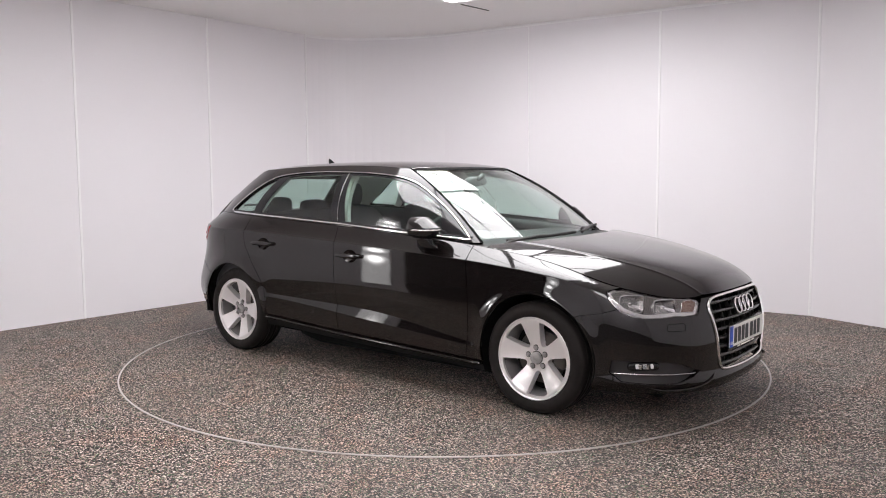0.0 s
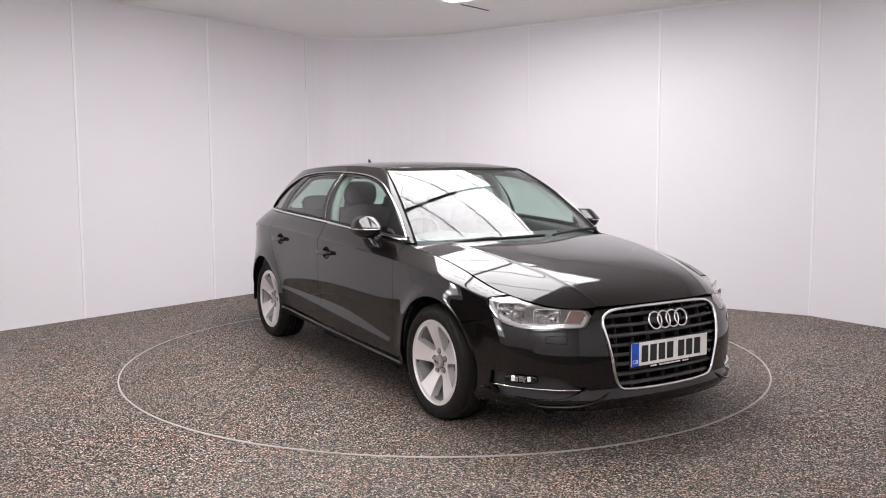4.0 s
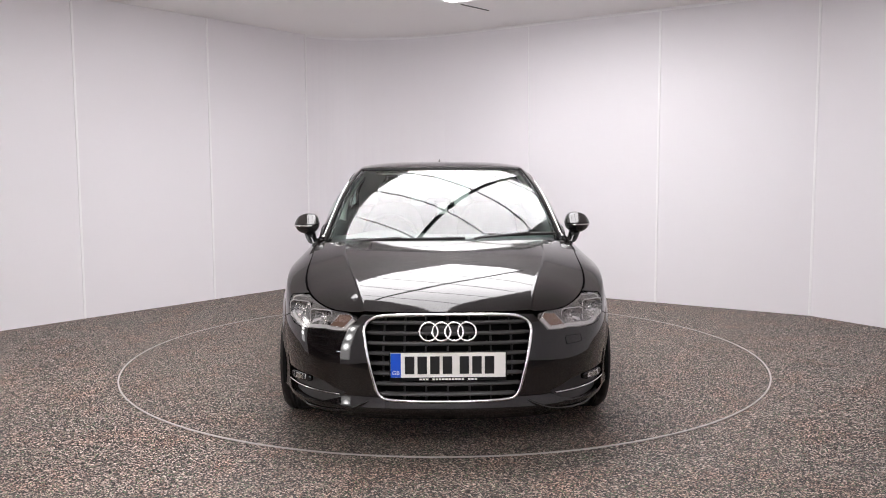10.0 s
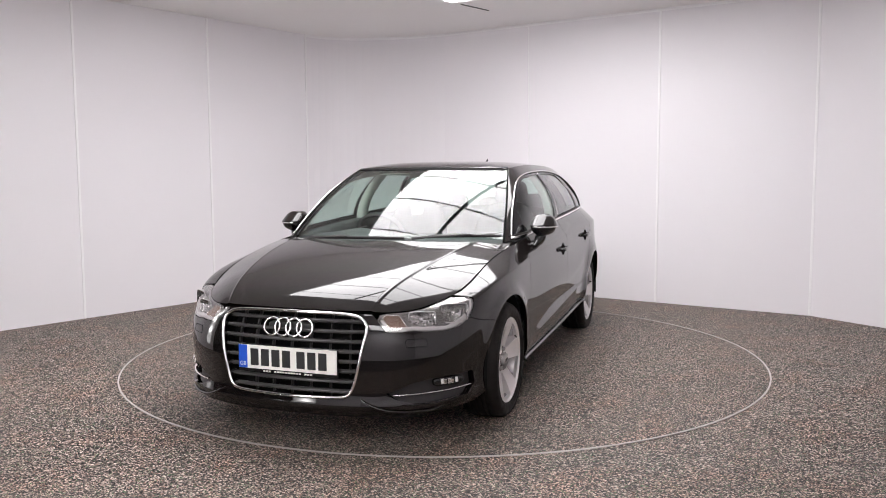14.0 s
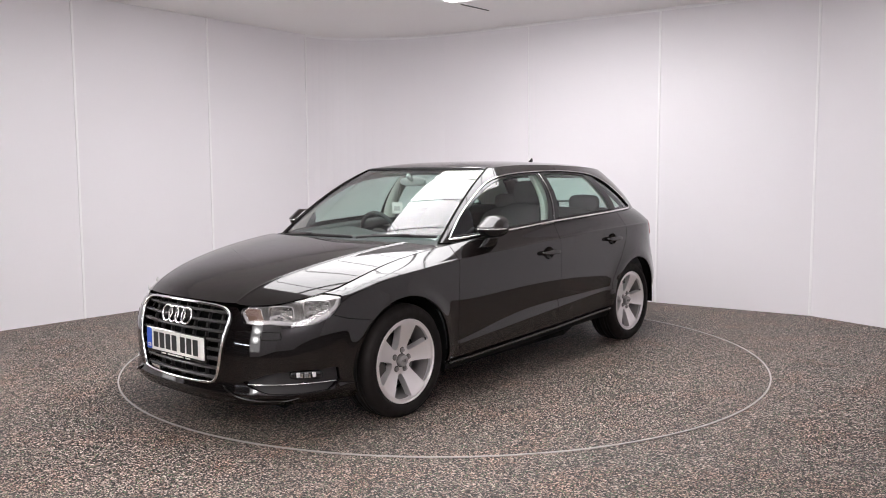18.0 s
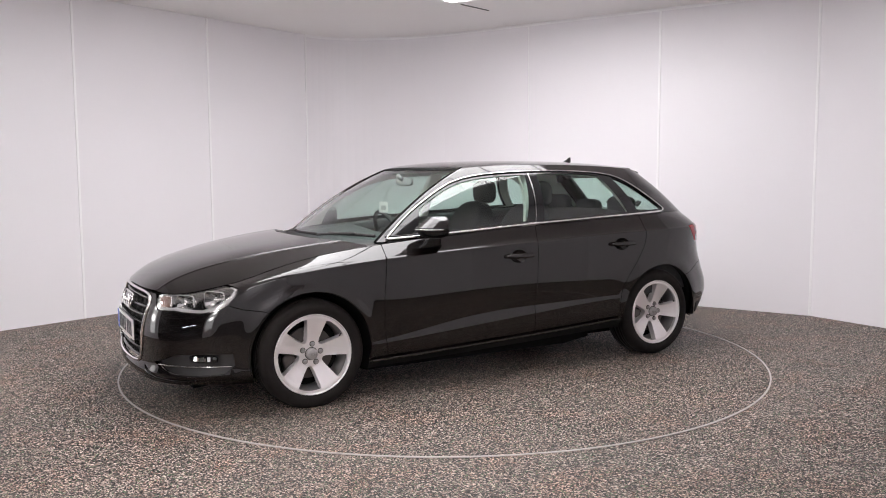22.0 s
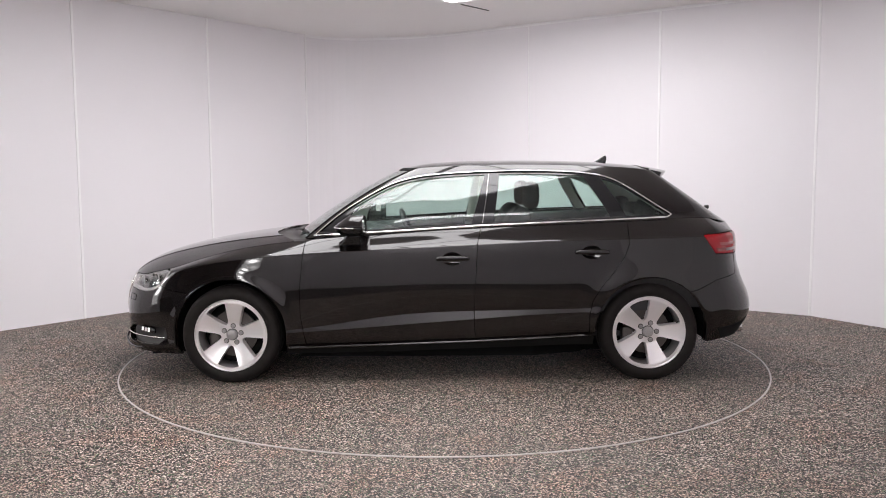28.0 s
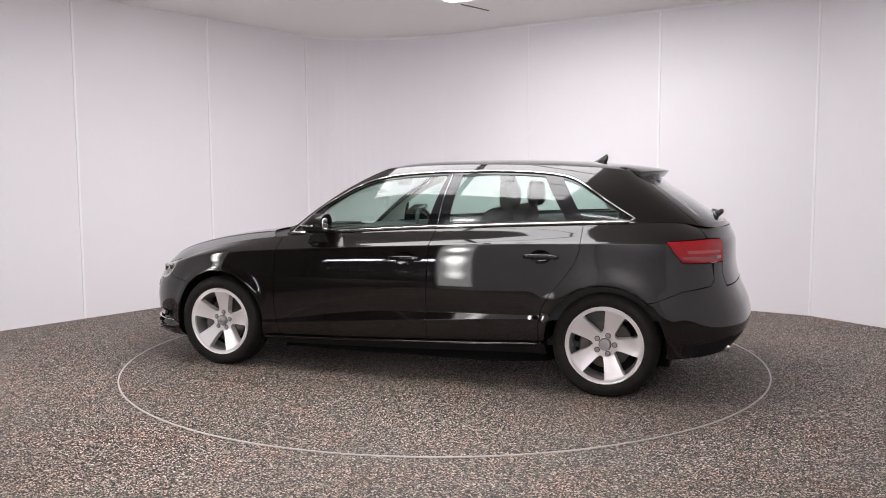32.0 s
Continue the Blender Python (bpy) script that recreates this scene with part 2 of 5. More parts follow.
    return th


entrance_light((-1.93, -3.37), (-0.707, 0.707))
entrance_light((-3.705, -1.30), (-0.26, 0.966))
# unseen workshop floor and ceiling, near black in place of lacking light
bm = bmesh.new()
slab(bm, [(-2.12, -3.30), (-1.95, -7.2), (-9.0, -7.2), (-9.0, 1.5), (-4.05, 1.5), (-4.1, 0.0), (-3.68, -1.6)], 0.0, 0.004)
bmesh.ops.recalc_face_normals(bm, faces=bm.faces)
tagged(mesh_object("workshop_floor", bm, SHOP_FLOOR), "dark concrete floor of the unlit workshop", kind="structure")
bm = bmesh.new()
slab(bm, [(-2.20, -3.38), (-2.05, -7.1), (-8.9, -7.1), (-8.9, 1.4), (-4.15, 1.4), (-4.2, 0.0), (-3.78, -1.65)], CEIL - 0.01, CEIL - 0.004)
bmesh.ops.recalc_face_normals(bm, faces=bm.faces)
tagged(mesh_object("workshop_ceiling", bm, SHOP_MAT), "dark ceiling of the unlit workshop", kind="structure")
# unseen dark sheet over the crumb floor, keeps the lower doors' reflections dark
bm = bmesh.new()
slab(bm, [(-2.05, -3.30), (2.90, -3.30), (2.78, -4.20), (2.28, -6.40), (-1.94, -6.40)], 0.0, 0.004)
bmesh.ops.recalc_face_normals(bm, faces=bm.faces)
tagged(mesh_object("dark_front_floor", bm, SHOP_FLOOR), "unseen near-black sheet added over the floor before the turntable", kind="structure")


def strip_light(x, z, long):
    """A slim strip light on the far wall of the workshop, seen only mirrored in the car's doors."""
    th = tagged(new("strip_light"), "slim cold white strip light on the dark workshop wall", "strip light", "workshop lights")
    bm = bmesh.new()
    box(bm, (x, -7.15, z), (long, 0.095, 0.13), None, 0.01)
    part("housing", bm, DARK_MAT, th, "dark metal housing")
    bm = bmesh.new()
    box(bm, (x, -7.09, z), (long - 0.06, 0.03, 0.085), None, 0.01)
    part("strip_tube", bm, GLOW_DIM, th, "cold white tube")
    return th


strip_light(-7.53, 0.645, 1.72)
strip_light(-5.90, 0.635, 1.16)
bm = bmesh.new()
box(bm, (0, 0, CEIL - 0.003), (SLOT_LEN, 0.008, 0.006), Matrix.Translation((*SLOT_MID, 0)) @ Matrix.Rotation(SLOT_TURN, 4, "Z"))
tagged(mesh_object("ceiling_slot", bm, DARK_MAT), "short dark slot in the ceiling", kind="structure")


# turntable
def turntable():
    th = tagged(new("turntable"), "round car turntable covered in speckled rubber crumb, flush with the floor", "turntable")
    bm = bmesh.new()
    bmesh.ops.create_cone(bm, cap_ends=True, segments=160, radius1=2.222, radius2=2.222, depth=0.02)
    bmesh.ops.translate(bm, verts=bm.verts, vec=(0, 0, -0.006))
    part("disc", bm, DISC_MAT, th)
    bm = bmesh.new()
    n = 180
    for r0, r1 in ((2.226, 2.236),):
        ring = []
        for i in range(n):
            a = 2 * math.pi * i / n
            ring.append([bm.verts.new((r * math.cos(a), r * math.sin(a), z)) for r, z in ((r0, 0.001), (r0, 0.006), (r1, 0.006), (r1, 0.001))])
        for i in range(n):
            p, q = ring[i], ring[(i + 1) % n]
            for j in range(3):
                bm.faces.new((p[j], q[j], q[j + 1], p[j + 1]))
    bmesh.ops.recalc_face_normals(bm, faces=bm.faces)
    part("rim", bm, STEEL, th, "thin pale metal edge ring")
    return th


TABLE = turntable()


# ---------------------------------------------------------------- car materials
def glass_material(name, tint, front=0.08):
    """A thin pane: tinted see-through, with gloss that grows towards grazing angles."""
    m = bpy.data.materials.new(name)
    m.use_nodes = True
    nt = m.node_tree
    nt.nodes.remove(nt.nodes["Principled BSDF"])
    out = nt.nodes["Material Output"]
    tr = node(m, "ShaderNodeBsdfTransparent", Color=(*tint, 1))
    gl = node(m, "ShaderNodeBsdfGlossy", Color=(1, 1, 1, 1), Roughness=0.0)
    lw = node(m, "ShaderNodeLayerWeight", Blend=0.5)
    pw = node(m, "ShaderNodeMath")
    pw.operation = "POWER"
    pw.inputs[1].default_value = 4.2
    link(m, lw, "Facing", pw, 0)
    mr = node(m, "ShaderNodeMapRange")
    mr.inputs["To Min"].default_value, mr.inputs["To Max"].default_value = front, 1.0
    link(m, pw, "Value", mr, "Value")
    mx = nt.nodes.new("ShaderNodeMixShader")
    link(m, mr, "Result", mx, 0)
    nt.links.new(tr.outputs[0], mx.inputs[1])
    nt.links.new(gl.outputs[0], mx.inputs[2])
    nt.links.new(mx.outputs[0], out.inputs["Surface"])
    return m


def paint_material():
    """Black metallic-free paint under a clear coat, with a trace of orange peel and dust."""
    m = material("black_car_paint", (0.0036, 0.0019, 0.0017), 0.45, 0.0, 1.0, 0.05)
    b = bsdf(m)
    b.inputs["Coat IOR"].default_value = 1.53
    b.inputs["Coat Roughness"].default_value = 0.032
    n = noise_tex(m, 9.0, 6)
    r = node(m, "ShaderNodeMapRange")
    r.inputs["From Min"].default_value, r.inputs["From Max"].default_value = 0.35, 0.75
    r.inputs["To Min"].default_value, r.inputs["To Max"].default_value = 0.38, 0.60
    link(m, n, "Fac", r, "Value")
    link(m, r, "Result", b, "Roughness")
    peel = noise_tex(m, 420.0, 1)
    bp = node(m, "ShaderNodeBump", Strength=0.02, Distance=0.0006)
    link(m, peel, "Fac", bp, "Height")
    link(m, bp, "Normal", b, "Coat Normal")
    return m


PAINT = paint_material()
PIANO = material("gloss_black_plastic", (0.008, 0.008, 0.009), 0.08)
TRIM = material("black_textured_plastic", (0.020, 0.0175, 0.0175), 0.5)
bump(TRIM, noise_tex(TRIM, 500.0, 2), "Fac", 0.3, 0.001)
RUBBER = material("tyre_rubber", (0.0135, 0.0110, 0.0102), 0.66, spec=0.2)
vary_rough(RUBBER, 25.0, 0.52, 0.7)
CHROME = material("chrome", (0.78, 0.77, 0.76), 0.07, 1.0)
SATIN = material("satin_aluminium", (0.74, 0.73, 0.72), 0.24, 1.0)
ALLOY = material("silver_alloy_paint", (0.82, 0.79, 0.785), 0.30, 0.55, 0.0)
ALLOY_IN = material("grey_alloy_inside", (0.10, 0.094, 0.092), 0.45, 0.6)
HUB = material("grey_hub_paint", (0.40, 0.385, 0.38), 0.34, 0.5)
FIN = material("amber_grey_reflector", (0.23, 0.15, 0.115), 0.26, 0.4)
GUIDE = material("pale_light_guide", (0.56, 0.545, 0.54), 0.22, 0.3)
IRON = material("cast_iron_disc", (0.10, 0.09, 0.085), 0.42, 0.9)
# the rim's silver darkened, with the shade inside the wheel in its colour
BARREL = material("shaded_silver_barrel_paint", (0.34, 0.325, 0.32), 0.36, 0.55)
INNER = material("black_inner_body", (0.008, 0.008, 0.008), 0.9, spec=0.1)
SEAL = material("dull_black_seal", (0.006, 0.006, 0.006), 0.8, spec=0.06)
SILL = material("matt_black_lower_body", (0.008, 0.008, 0.008), 0.6, spec=0.2)
GLASS = glass_material("window_glass", (0.69, 0.83, 0.775), 0.06)
WS_GLASS = glass_material("windscreen_glass", (0.80, 0.91, 0.865), 0.065)
LENS = glass_material("clear_lamp_lens", (0.95, 0.95, 0.95), 0.05)
LAMP_IN = material("lamp_reflector", (0.70, 0.69, 0.68), 0.11, 1.0)
LAMP_GREY = material("lamp_bezel_grey", (0.46, 0.45, 0.445), 0.28, 0.6)
LAMP_DARK = material("lamp_housing_grey", (0.045, 0.043, 0.042), 0.22, 0.3)
LAMP_BEZEL = material("dark_chrome_bezel", (0.27, 0.262, 0.255), 0.18, 1.0)
CLOTH = material("dark_grey_seat_cloth", (0.045, 0.043, 0.045), 0.85)
bump(CLOTH, noise_tex(CLOTH, 260.0, 3), "Fac", 0.5, 0.002)
DASH = material("dark_dashboard_plastic", (0.034, 0.034, 0.036), 0.55)
bump(DASH, noise_tex(DASH, 320.0, 2), "Fac", 0.35, 0.001)
LINER = material("pale_grey_headlining", (0.72, 0.70, 0.66), 0.85)
bump(LINER, noise_tex(LINER, 300.0, 2), "Fac", 0.3, 0.001)
RED_LENS = material("red_lamp_lens", (0.36, 0.004, 0.010), 0.08, 0, 0.0, 0.35)
RED_DARK = material("dark_red_lamp_inner", (0.20, 0.004, 0.008), 0.2, 0, 1.0)
PINK_LENS = material("pale_red_lens", (0.40, 0.07, 0.08), 0.1, 0, 0.0)
WHITE_PLATE = material("white_plate", (0.93, 0.91, 0.86), 0.3)
BLUE_PLATE = material("blue_plate_band", (0.01, 0.09, 0.62), 0.3)
INK = material("black_ink", (0.01, 0.01, 0.01), 0.4)
PAPER = material("white_card", (0.8, 0.78, 0.76), 0.6)


# ---------------------------------------------------------------- splines
class Spline:
    """Natural cubic spline through rows of values at rising knots."""

    def __init__(self, t, y):
        t, y = np.asarray(t, float), np.asarray(y, float)
        if y.ndim == 1:
            y = y[:, None]
        n = len(t)
        h = np.diff(t)
        A = np.zeros((n, n))
        B = np.zeros((n, y.shape[1]))
        A[0, 0] = A[-1, -1] = 1
        for i in range(1, n - 1):
            A[i, i - 1], A[i, i], A[i, i + 1] = h[i - 1], 2 * (h[i - 1] + h[i]), h[i]
            B[i] = 6 * ((y[i + 1] - y[i]) / h[i] - (y[i] - y[i - 1]) / h[i - 1])
        self.t, self.y, self.h, self.m = t, y, h, np.linalg.solve(A, B)

    def __call__(self, q):
        q = np.asarray(q, float)
        i = np.clip(np.searchsorted(self.t, q, "right") - 1, 0, len(self.h) - 1)
        h = self.h[i][..., None]
        a = (self.t[i + 1] - q)[..., None] / h
        b = 1 - a
        return a * self.y[i] + b * self.y[i + 1] + ((a ** 3 - a) * self.m[i] + (b ** 3 - b) * self.m[i + 1]) * h * h / 6


# ---------------------------------------------------------------- lower body skin
# half plan at bumper height, from the nose round to the tail
PX = [2.185, 2.172, 2.125, 2.03, 1.90, 1.72, 1.50, 1.318, 0.90, 0.30, -0.30, -0.90, -1.318, -1.60, -1.80, -1.96, -2.07, -2.11, -2.12]
PY = [0.0, 0.25, 0.46, 0.63, 0.745, 0.828, 0.868, 0.882, 0.886, 0.888, 0.888, 0.888, 0.884, 0.862, 0.812, 0.70, 0.50, 0.25, 0.0]
_x, _y = np.array(PX), np.array(PY)
_d = np.concatenate([[0], np.cumsum(np.hypot(np.diff(_x), np.diff(_y)))])
A_END = _d[-1]


def round_tail(vals, sign=1):
    """Values at the half plan's knots, mirrored to the other side and carried on past the tail."""
    v = np.asarray(vals, float)
    half = np.concatenate([v, sign * v[-2:-10:-1]])
    return np.concatenate([sign * half[:0:-1], half])


_dd = np.concatenate([_d, 2 * A_END - _d[-2:-10:-1]])
KN = np.concatenate([-_dd[:0:-1], _dd])
PLAN = Spline(KN, np.stack([round_tail(_x), round_tail(_y, -1)], 1))
# feature lines from the sill up: heights, and how far inside the plan they lie
ZL = [
    [0.165, 0.165, 0.165, 0.165, 0.165, 0.165, 0.165, 0.165, 0.168, 0.185, 0.205, 0.225, 0.22, 0.205, 0.2, 0.215, 0.235, 0.25, 0.25],
    [0.205, 0.205, 0.205, 0.205, 0.21, 0.215, 0.225, 0.23, 0.235, 0.255, 0.278, 0.3, 0.3, 0.29, 0.285, 0.295, 0.31, 0.325, 0.325],
    [0.265, 0.265, 0.265, 0.265, 0.265, 0.27, 0.28, 0.295, 0.322, 0.367, 0.411, 0.446, 0.445, 0.43, 0.42, 0.41, 0.4, 0.4, 0.4],
    [0.33, 0.33, 0.33, 0.33, 0.33, 0.33, 0.33, 0.33, 0.345, 0.427, 0.457, 0.470, 0.478, 0.48, 0.49, 0.5, 0.5, 0.5, 0.5],
    [0.45, 0.45, 0.45, 0.45, 0.46, 0.47, 0.49, 0.52, 0.555, 0.575, 0.585, 0.59, 0.6, 0.6, 0.61, 0.615, 0.62, 0.62, 0.62],
    [0.555, 0.555, 0.555, 0.56, 0.57, 0.595, 0.63, 0.66, 0.69, 0.71, 0.72, 0.73, 0.74, 0.74, 0.73, 0.725, 0.72, 0.72, 0.72],
    [0.62, 0.62, 0.62, 0.62, 0.64, 0.688, 0.745, 0.775, 0.812, 0.845, 0.872, 0.895, 0.905, 0.91, 0.912, 0.912, 0.912, 0.912, 0.912],
    [0.645, 0.645, 0.64, 0.64, 0.664, 0.704, 0.758, 0.787, 0.824, 0.857, 0.884, 0.907, 0.917, 0.922, 0.924, 0.924, 0.924, 0.924, 0.924],
    [0.668, 0.666, 0.66, 0.664, 0.690, 0.729, 0.791, 0.834, 0.893, 0.943, 0.977, 1.002, 1.018, 1.025, 1.02, 1.0, 0.99, 0.986, 0.985],
]
IL = [
    [0.03, 0.03, 0.03, 0.035, 0.05, 0.06, 0.07, 0.08, 0.085, 0.085, 0.085, 0.085, 0.075, 0.065, 0.065, 0.085, 0.11, 0.12, 0.12],
    [0.002, 0.002, 0.002, 0.004, 0.006, 0.012, 0.02, 0.03, 0.036, 0.036, 0.036, 0.036, 0.035, 0.04, 0.045, 0.05, 0.05, 0.05, 0.05],
    [0.012, 0.012, 0.012, 0.012, 0.012, 0.012, 0.012, 0.012, 0.012, 0.010, 0.010, 0.012, 0.012, 0.010, 0.006, 0.003, 0.002, 0.002, 0.002],
    [0.012, 0.012, 0.012, 0.012, 0.012, 0.012, 0.012, 0.012, 0.014, 0.0222, 0.0222, 0.0145, 0.013, 0.006, 0.003, 0.007, 0.010, 0.012, 0.012],
    [0.01, 0.01, 0.01, 0.008, 0.004, 0.002, 0.001, 0.002, 0.001, 0.001, 0.001, 0.001, 0.002, 0.004, 0.020, 0.043, 0.058, 0.064, 0.064],
    [0.028, 0.028, 0.03, 0.03, 0.018, 0.007, 0.003, 0.002, 0.004, 0.004, 0.004, 0.004, 0.002, 0.014, 0.042, 0.074, 0.090, 0.092, 0.092],
    [0.052, 0.052, 0.057, 0.06, 0.052, 0.026, 0.014, 0.011, 0.0145, 0.0145, 0.0145, 0.0145, 0.013, 0.024, 0.056, 0.090, 0.108, 0.106, 0.106],
    [0.063, 0.063, 0.07, 0.077, 0.07, 0.042, 0.025, 0.023, 0.0255, 0.0255, 0.0255, 0.0255, 0.024, 0.035, 0.066, 0.100, 0.118, 0.116, 0.116],
    [0.07, 0.072, 0.08, 0.098, 0.112, 0.12, 0.125, 0.132, 0.11, 0.088, 0.09, 0.095, 0.115, 0.15, 0.185, 0.200, 0.178, 0.148, 0.144],
]
ZLINE = [Spline(KN, round_tail(z)) for z in ZL]
ILINE = [Spline(KN, round_tail(v)) for v in IL]


def akima(zs, vs, z, crisp):
    """Smooth interpolation of vs over zs (columns are lines) at z, row by row; crisp: how sharp the lower door's creases are."""
    n = zs.shape[1]
    d = (vs[:, 1:] - vs[:, :-1]) / (zs[:, 1:] - zs[:, :-1])
    h = zs[:, 1:] - zs[:, :-1]
    m = np.empty_like(vs)
    m[:, 1:-1] = (d[:, :-1] * h[:, 1:] + d[:, 1:] * h[:, :-1]) / (h[:, :-1] + h[:, 1:])
    m[:, 6] = np.minimum(m[:, 6], np.maximum(2.2 * d[:, 5], .02))
    m[:, 0], m[:, -1] = d[:, 0], d[:, -1] * 1.25
    i = np.clip((zs <= z[:, None]).sum(1) - 1, 0, n - 2)
    r = np.arange(len(z))
    z0, z1, v0, v1, m0, m1 = zs[r, i], zs[r, i + 1], vs[r, i], vs[r, i + 1], m[r, i], m[r, i + 1]
    m0 = np.where(i == 2, d[:, 2] * crisp + m0 * (1 - crisp), np.where(i == 3, d[:, 3] * 1.3 * crisp + m0 * (1 - crisp), m0))
    m1 = np.where(i == 2, d[:, 2] * crisp + m1 * (1 - crisp), np.where(i == 1, d[:, 1] * crisp + m1 * (1 - crisp), m1))
    w = z1 - z0
    t = np.clip((z - z0) / w, -0.3, 1.3)
    return ((2 * t ** 3 - 3 * t ** 2 + 1) * v0 + (t ** 3 - 2 * t ** 2 + t) * w * m0
            + (-2 * t ** 3 + 3 * t ** 2) * v1 + (t ** 3 - t ** 2) * w * m1)


def skin(a, z):
    """Point of the lower body at arc length a round the plan (negative: right side) and height z."""
    a, z = np.atleast_1d(np.asarray(a, float)), np.atleast_1d(np.asarray(z, float))
    e = 1e-3
    p = PLAN(a)
    t = PLAN(a + e) - PLAN(a - e)
    t /= np.linalg.norm(t, axis=1)[:, None]
    nrm = np.stack([-t[:, 1], t[:, 0]], 1) * -1.0
    nrm = np.where((nrm * (p - np.array([0.0, 0.0]))).sum(1)[:, None] < 0, -nrm, nrm)
    zs = np.concatenate([f(a) for f in ZLINE], 1)
    vs = np.concatenate([f(a) for f in ILINE], 1)
    door = np.clip((1.0 - np.abs(p[:, 0])) / .12, 0, 1) * (np.abs(p[:, 1]) > .5)
    ins = akima(zs, vs, z, door * door * (3 - 2 * door))
    for cx, amp, wide in ((1.318, .0135, .048), (-1.318, .019, .085)):
        d = np.hypot(p[:, 0] - cx, z - 0.312) - 0.352
        ins = ins - amp * np.exp(-(np.where(d > 0, d / wide, d / 0.03)) ** 2) * (np.abs(p[:, 1]) > 0.6)
    q = p - nrm * ins[:, None]
    return np.stack([q[:, 0], q[:, 1], z], 1)


def skin_top(a):
    return ZLINE[-1](np.atleast_1d(np.asarray(a, float)))[:, 0]


_tab = np.linspace(0, A_END, 600)
_tabx = PLAN(_tab)[:, 0]


def side_a(x, z):
    """Arc length on the left side at which the skin has that x."""
    x, z = np.atleast_1d(np.asarray(x, float)), np.atleast_1d(np.asarray(z, float))
    a = np.interp(-x, -_tabx, _tab)
    for _ in range(8):
        a = a + (skin(a, z)[:, 0] - x) * 0.8
    return a


# ---------------------------------------------------------------- upper body: from belt to roof rail
def belt_at(x):
    a = side_a([x], [1.0])
    for _ in range(4):
        a = side_a([x], skin_top(a))
    return skin(a, skin_top(a))[0]


def ring(b, t, out=0.0, up=0.0):
    b, t = np.asarray(b, float), np.asarray(t, float)
    m = (b + t) / 2
    m[1] += out
    m[2] += up
    return b, m, t


def screen_lines(s):
    """Base, middle and top line of the windscreen at half width s of its base."""
    s = np.atleast_1d(np.asarray(s, float))
    yt = .87 * s - .21 * s ** 3
    b = np.stack([1.0 - .270 * s ** 2 - .070 * s ** 4, s, .915 - .016 * s ** 2], 1)
    t = np.stack([.27 - .330 * yt ** 2 - .230 * yt ** 4, yt, 1.350 - .05 * yt ** 2 + .14 * yt ** 4], 1)
    m = (b + t) / 2
    m[:, 1] += .018 * s * np.abs(s)
    m[:, 2] += .031 + .012 * s ** 2 + .01 * s ** 4
    return b, m, t


def screen(s, t):
    t = np.atleast_1d(np.asarray(t, float))[:, None]
    b, m, p = screen_lines(s)
    return b * (2 * t - 1) * (t - 1) + m * 4 * t * (1 - t) + p * t * (2 * t - 1)


GK = [tuple(v[0] for v in screen_lines(s)) for s in (0.0, .35, .60, .738)] + [
    ring(belt_at(.56), (-.04, .566, 1.362), .046, .020),
    ring(belt_at(.20), (-.24, .572, 1.369), .055, .010),
    ring(belt_at(-.26), (-.46, .572, 1.371), .057, .005),
    ring(belt_at(-.85), (-.86, .568, 1.364), .057, .003),
    ring(belt_at(-1.30), (-1.17, .558, 1.350), .050, .003),
    ring(belt_at(-1.56), (-1.33, .538, 1.336), .030, .004),
    ring(belt_at(-1.735), (-1.405, .494, 1.324), .024, .006),
    ring((-1.880, .50, .990), (-1.435, .41, 1.318), .010, .006),
    ring((-1.958, .25, .986), (-1.455, .21, 1.318), 0, .006),
    ring((-1.976, 0, .985), (-1.462, 0, 1.318), 0, .006),
]
GU = np.arange(-(len(GK) + 1), len(GK) + 2)


def _gspl(i):
    v = [k[i] for k in GK]
    flip = np.array([1, -1, 1])
    v = v + [v[-2] * flip, v[-3] * flip]
    return Spline(GU, np.array([p * flip for p in v[:0:-1]] + v))


GB, GM, GT = _gspl(0), _gspl(1), _gspl(2)


def cabin(u, t):
    """Point of the glasshouse: u runs from the middle of the windscreen round to the back window, t from belt to rail."""
    u, t = np.atleast_1d(np.asarray(u, float)), np.atleast_1d(np.asarray(t, float))[:, None]
    return GB(u) * (2 * t - 1) * (t - 1) + GM(u) * 4 * t * (1 - t) + GT(u) * t * (2 * t - 1)


def cabin_side(x, z):
    """(u, t) on the left side for given x and z."""
    x, z = np.atleast_1d(np.asarray(x, float)), np.atleast_1d(np.asarray(z, float))
    u = np.interp(-x, [-.845, -.2, .26, .85, 1.3, 1.6, 1.8], [3, 5, 6, 7, 8, 9, 10])
    t = np.clip((z - .95) / .40, 0, 1)
    e = 1e-4
    for _ in range(14):
        p = cabin(u, t)
        du, dt = (cabin(u + e, t) - p) / e, (cabin(u, t + e) - p) / e
        rx, rz = x - p[:, 0], z - p[:, 2]
        det = du[:, 0] * dt[:, 2] - dt[:, 0] * du[:, 2]
        det = np.where(abs(det) < 1e-6, 1e-6, det)
        u = np.clip(u + np.clip((rx * dt[:, 2] - dt[:, 0] * rz) / det, -.4, .4), 2.0, 12)
        t = np.clip(t + np.clip((du[:, 0] * rz - rx * du[:, 2]) / det, -.2, .2), -.15, 1.15)
    return u, t


# ---------------------------------------------------------------- bonnet and roof as height fields
_ae = np.linspace(0, np.interp(-.86, -_tabx, _tab), 2400)
_edge = skin(_ae, skin_top(_ae))
HOOD_Z = Spline([-2.116, -2.06, -1.97, -1.76, -1.55, -1.35, -1.14, -.9], [.669, .712, .760, .827, .869, .898, .921, .938])


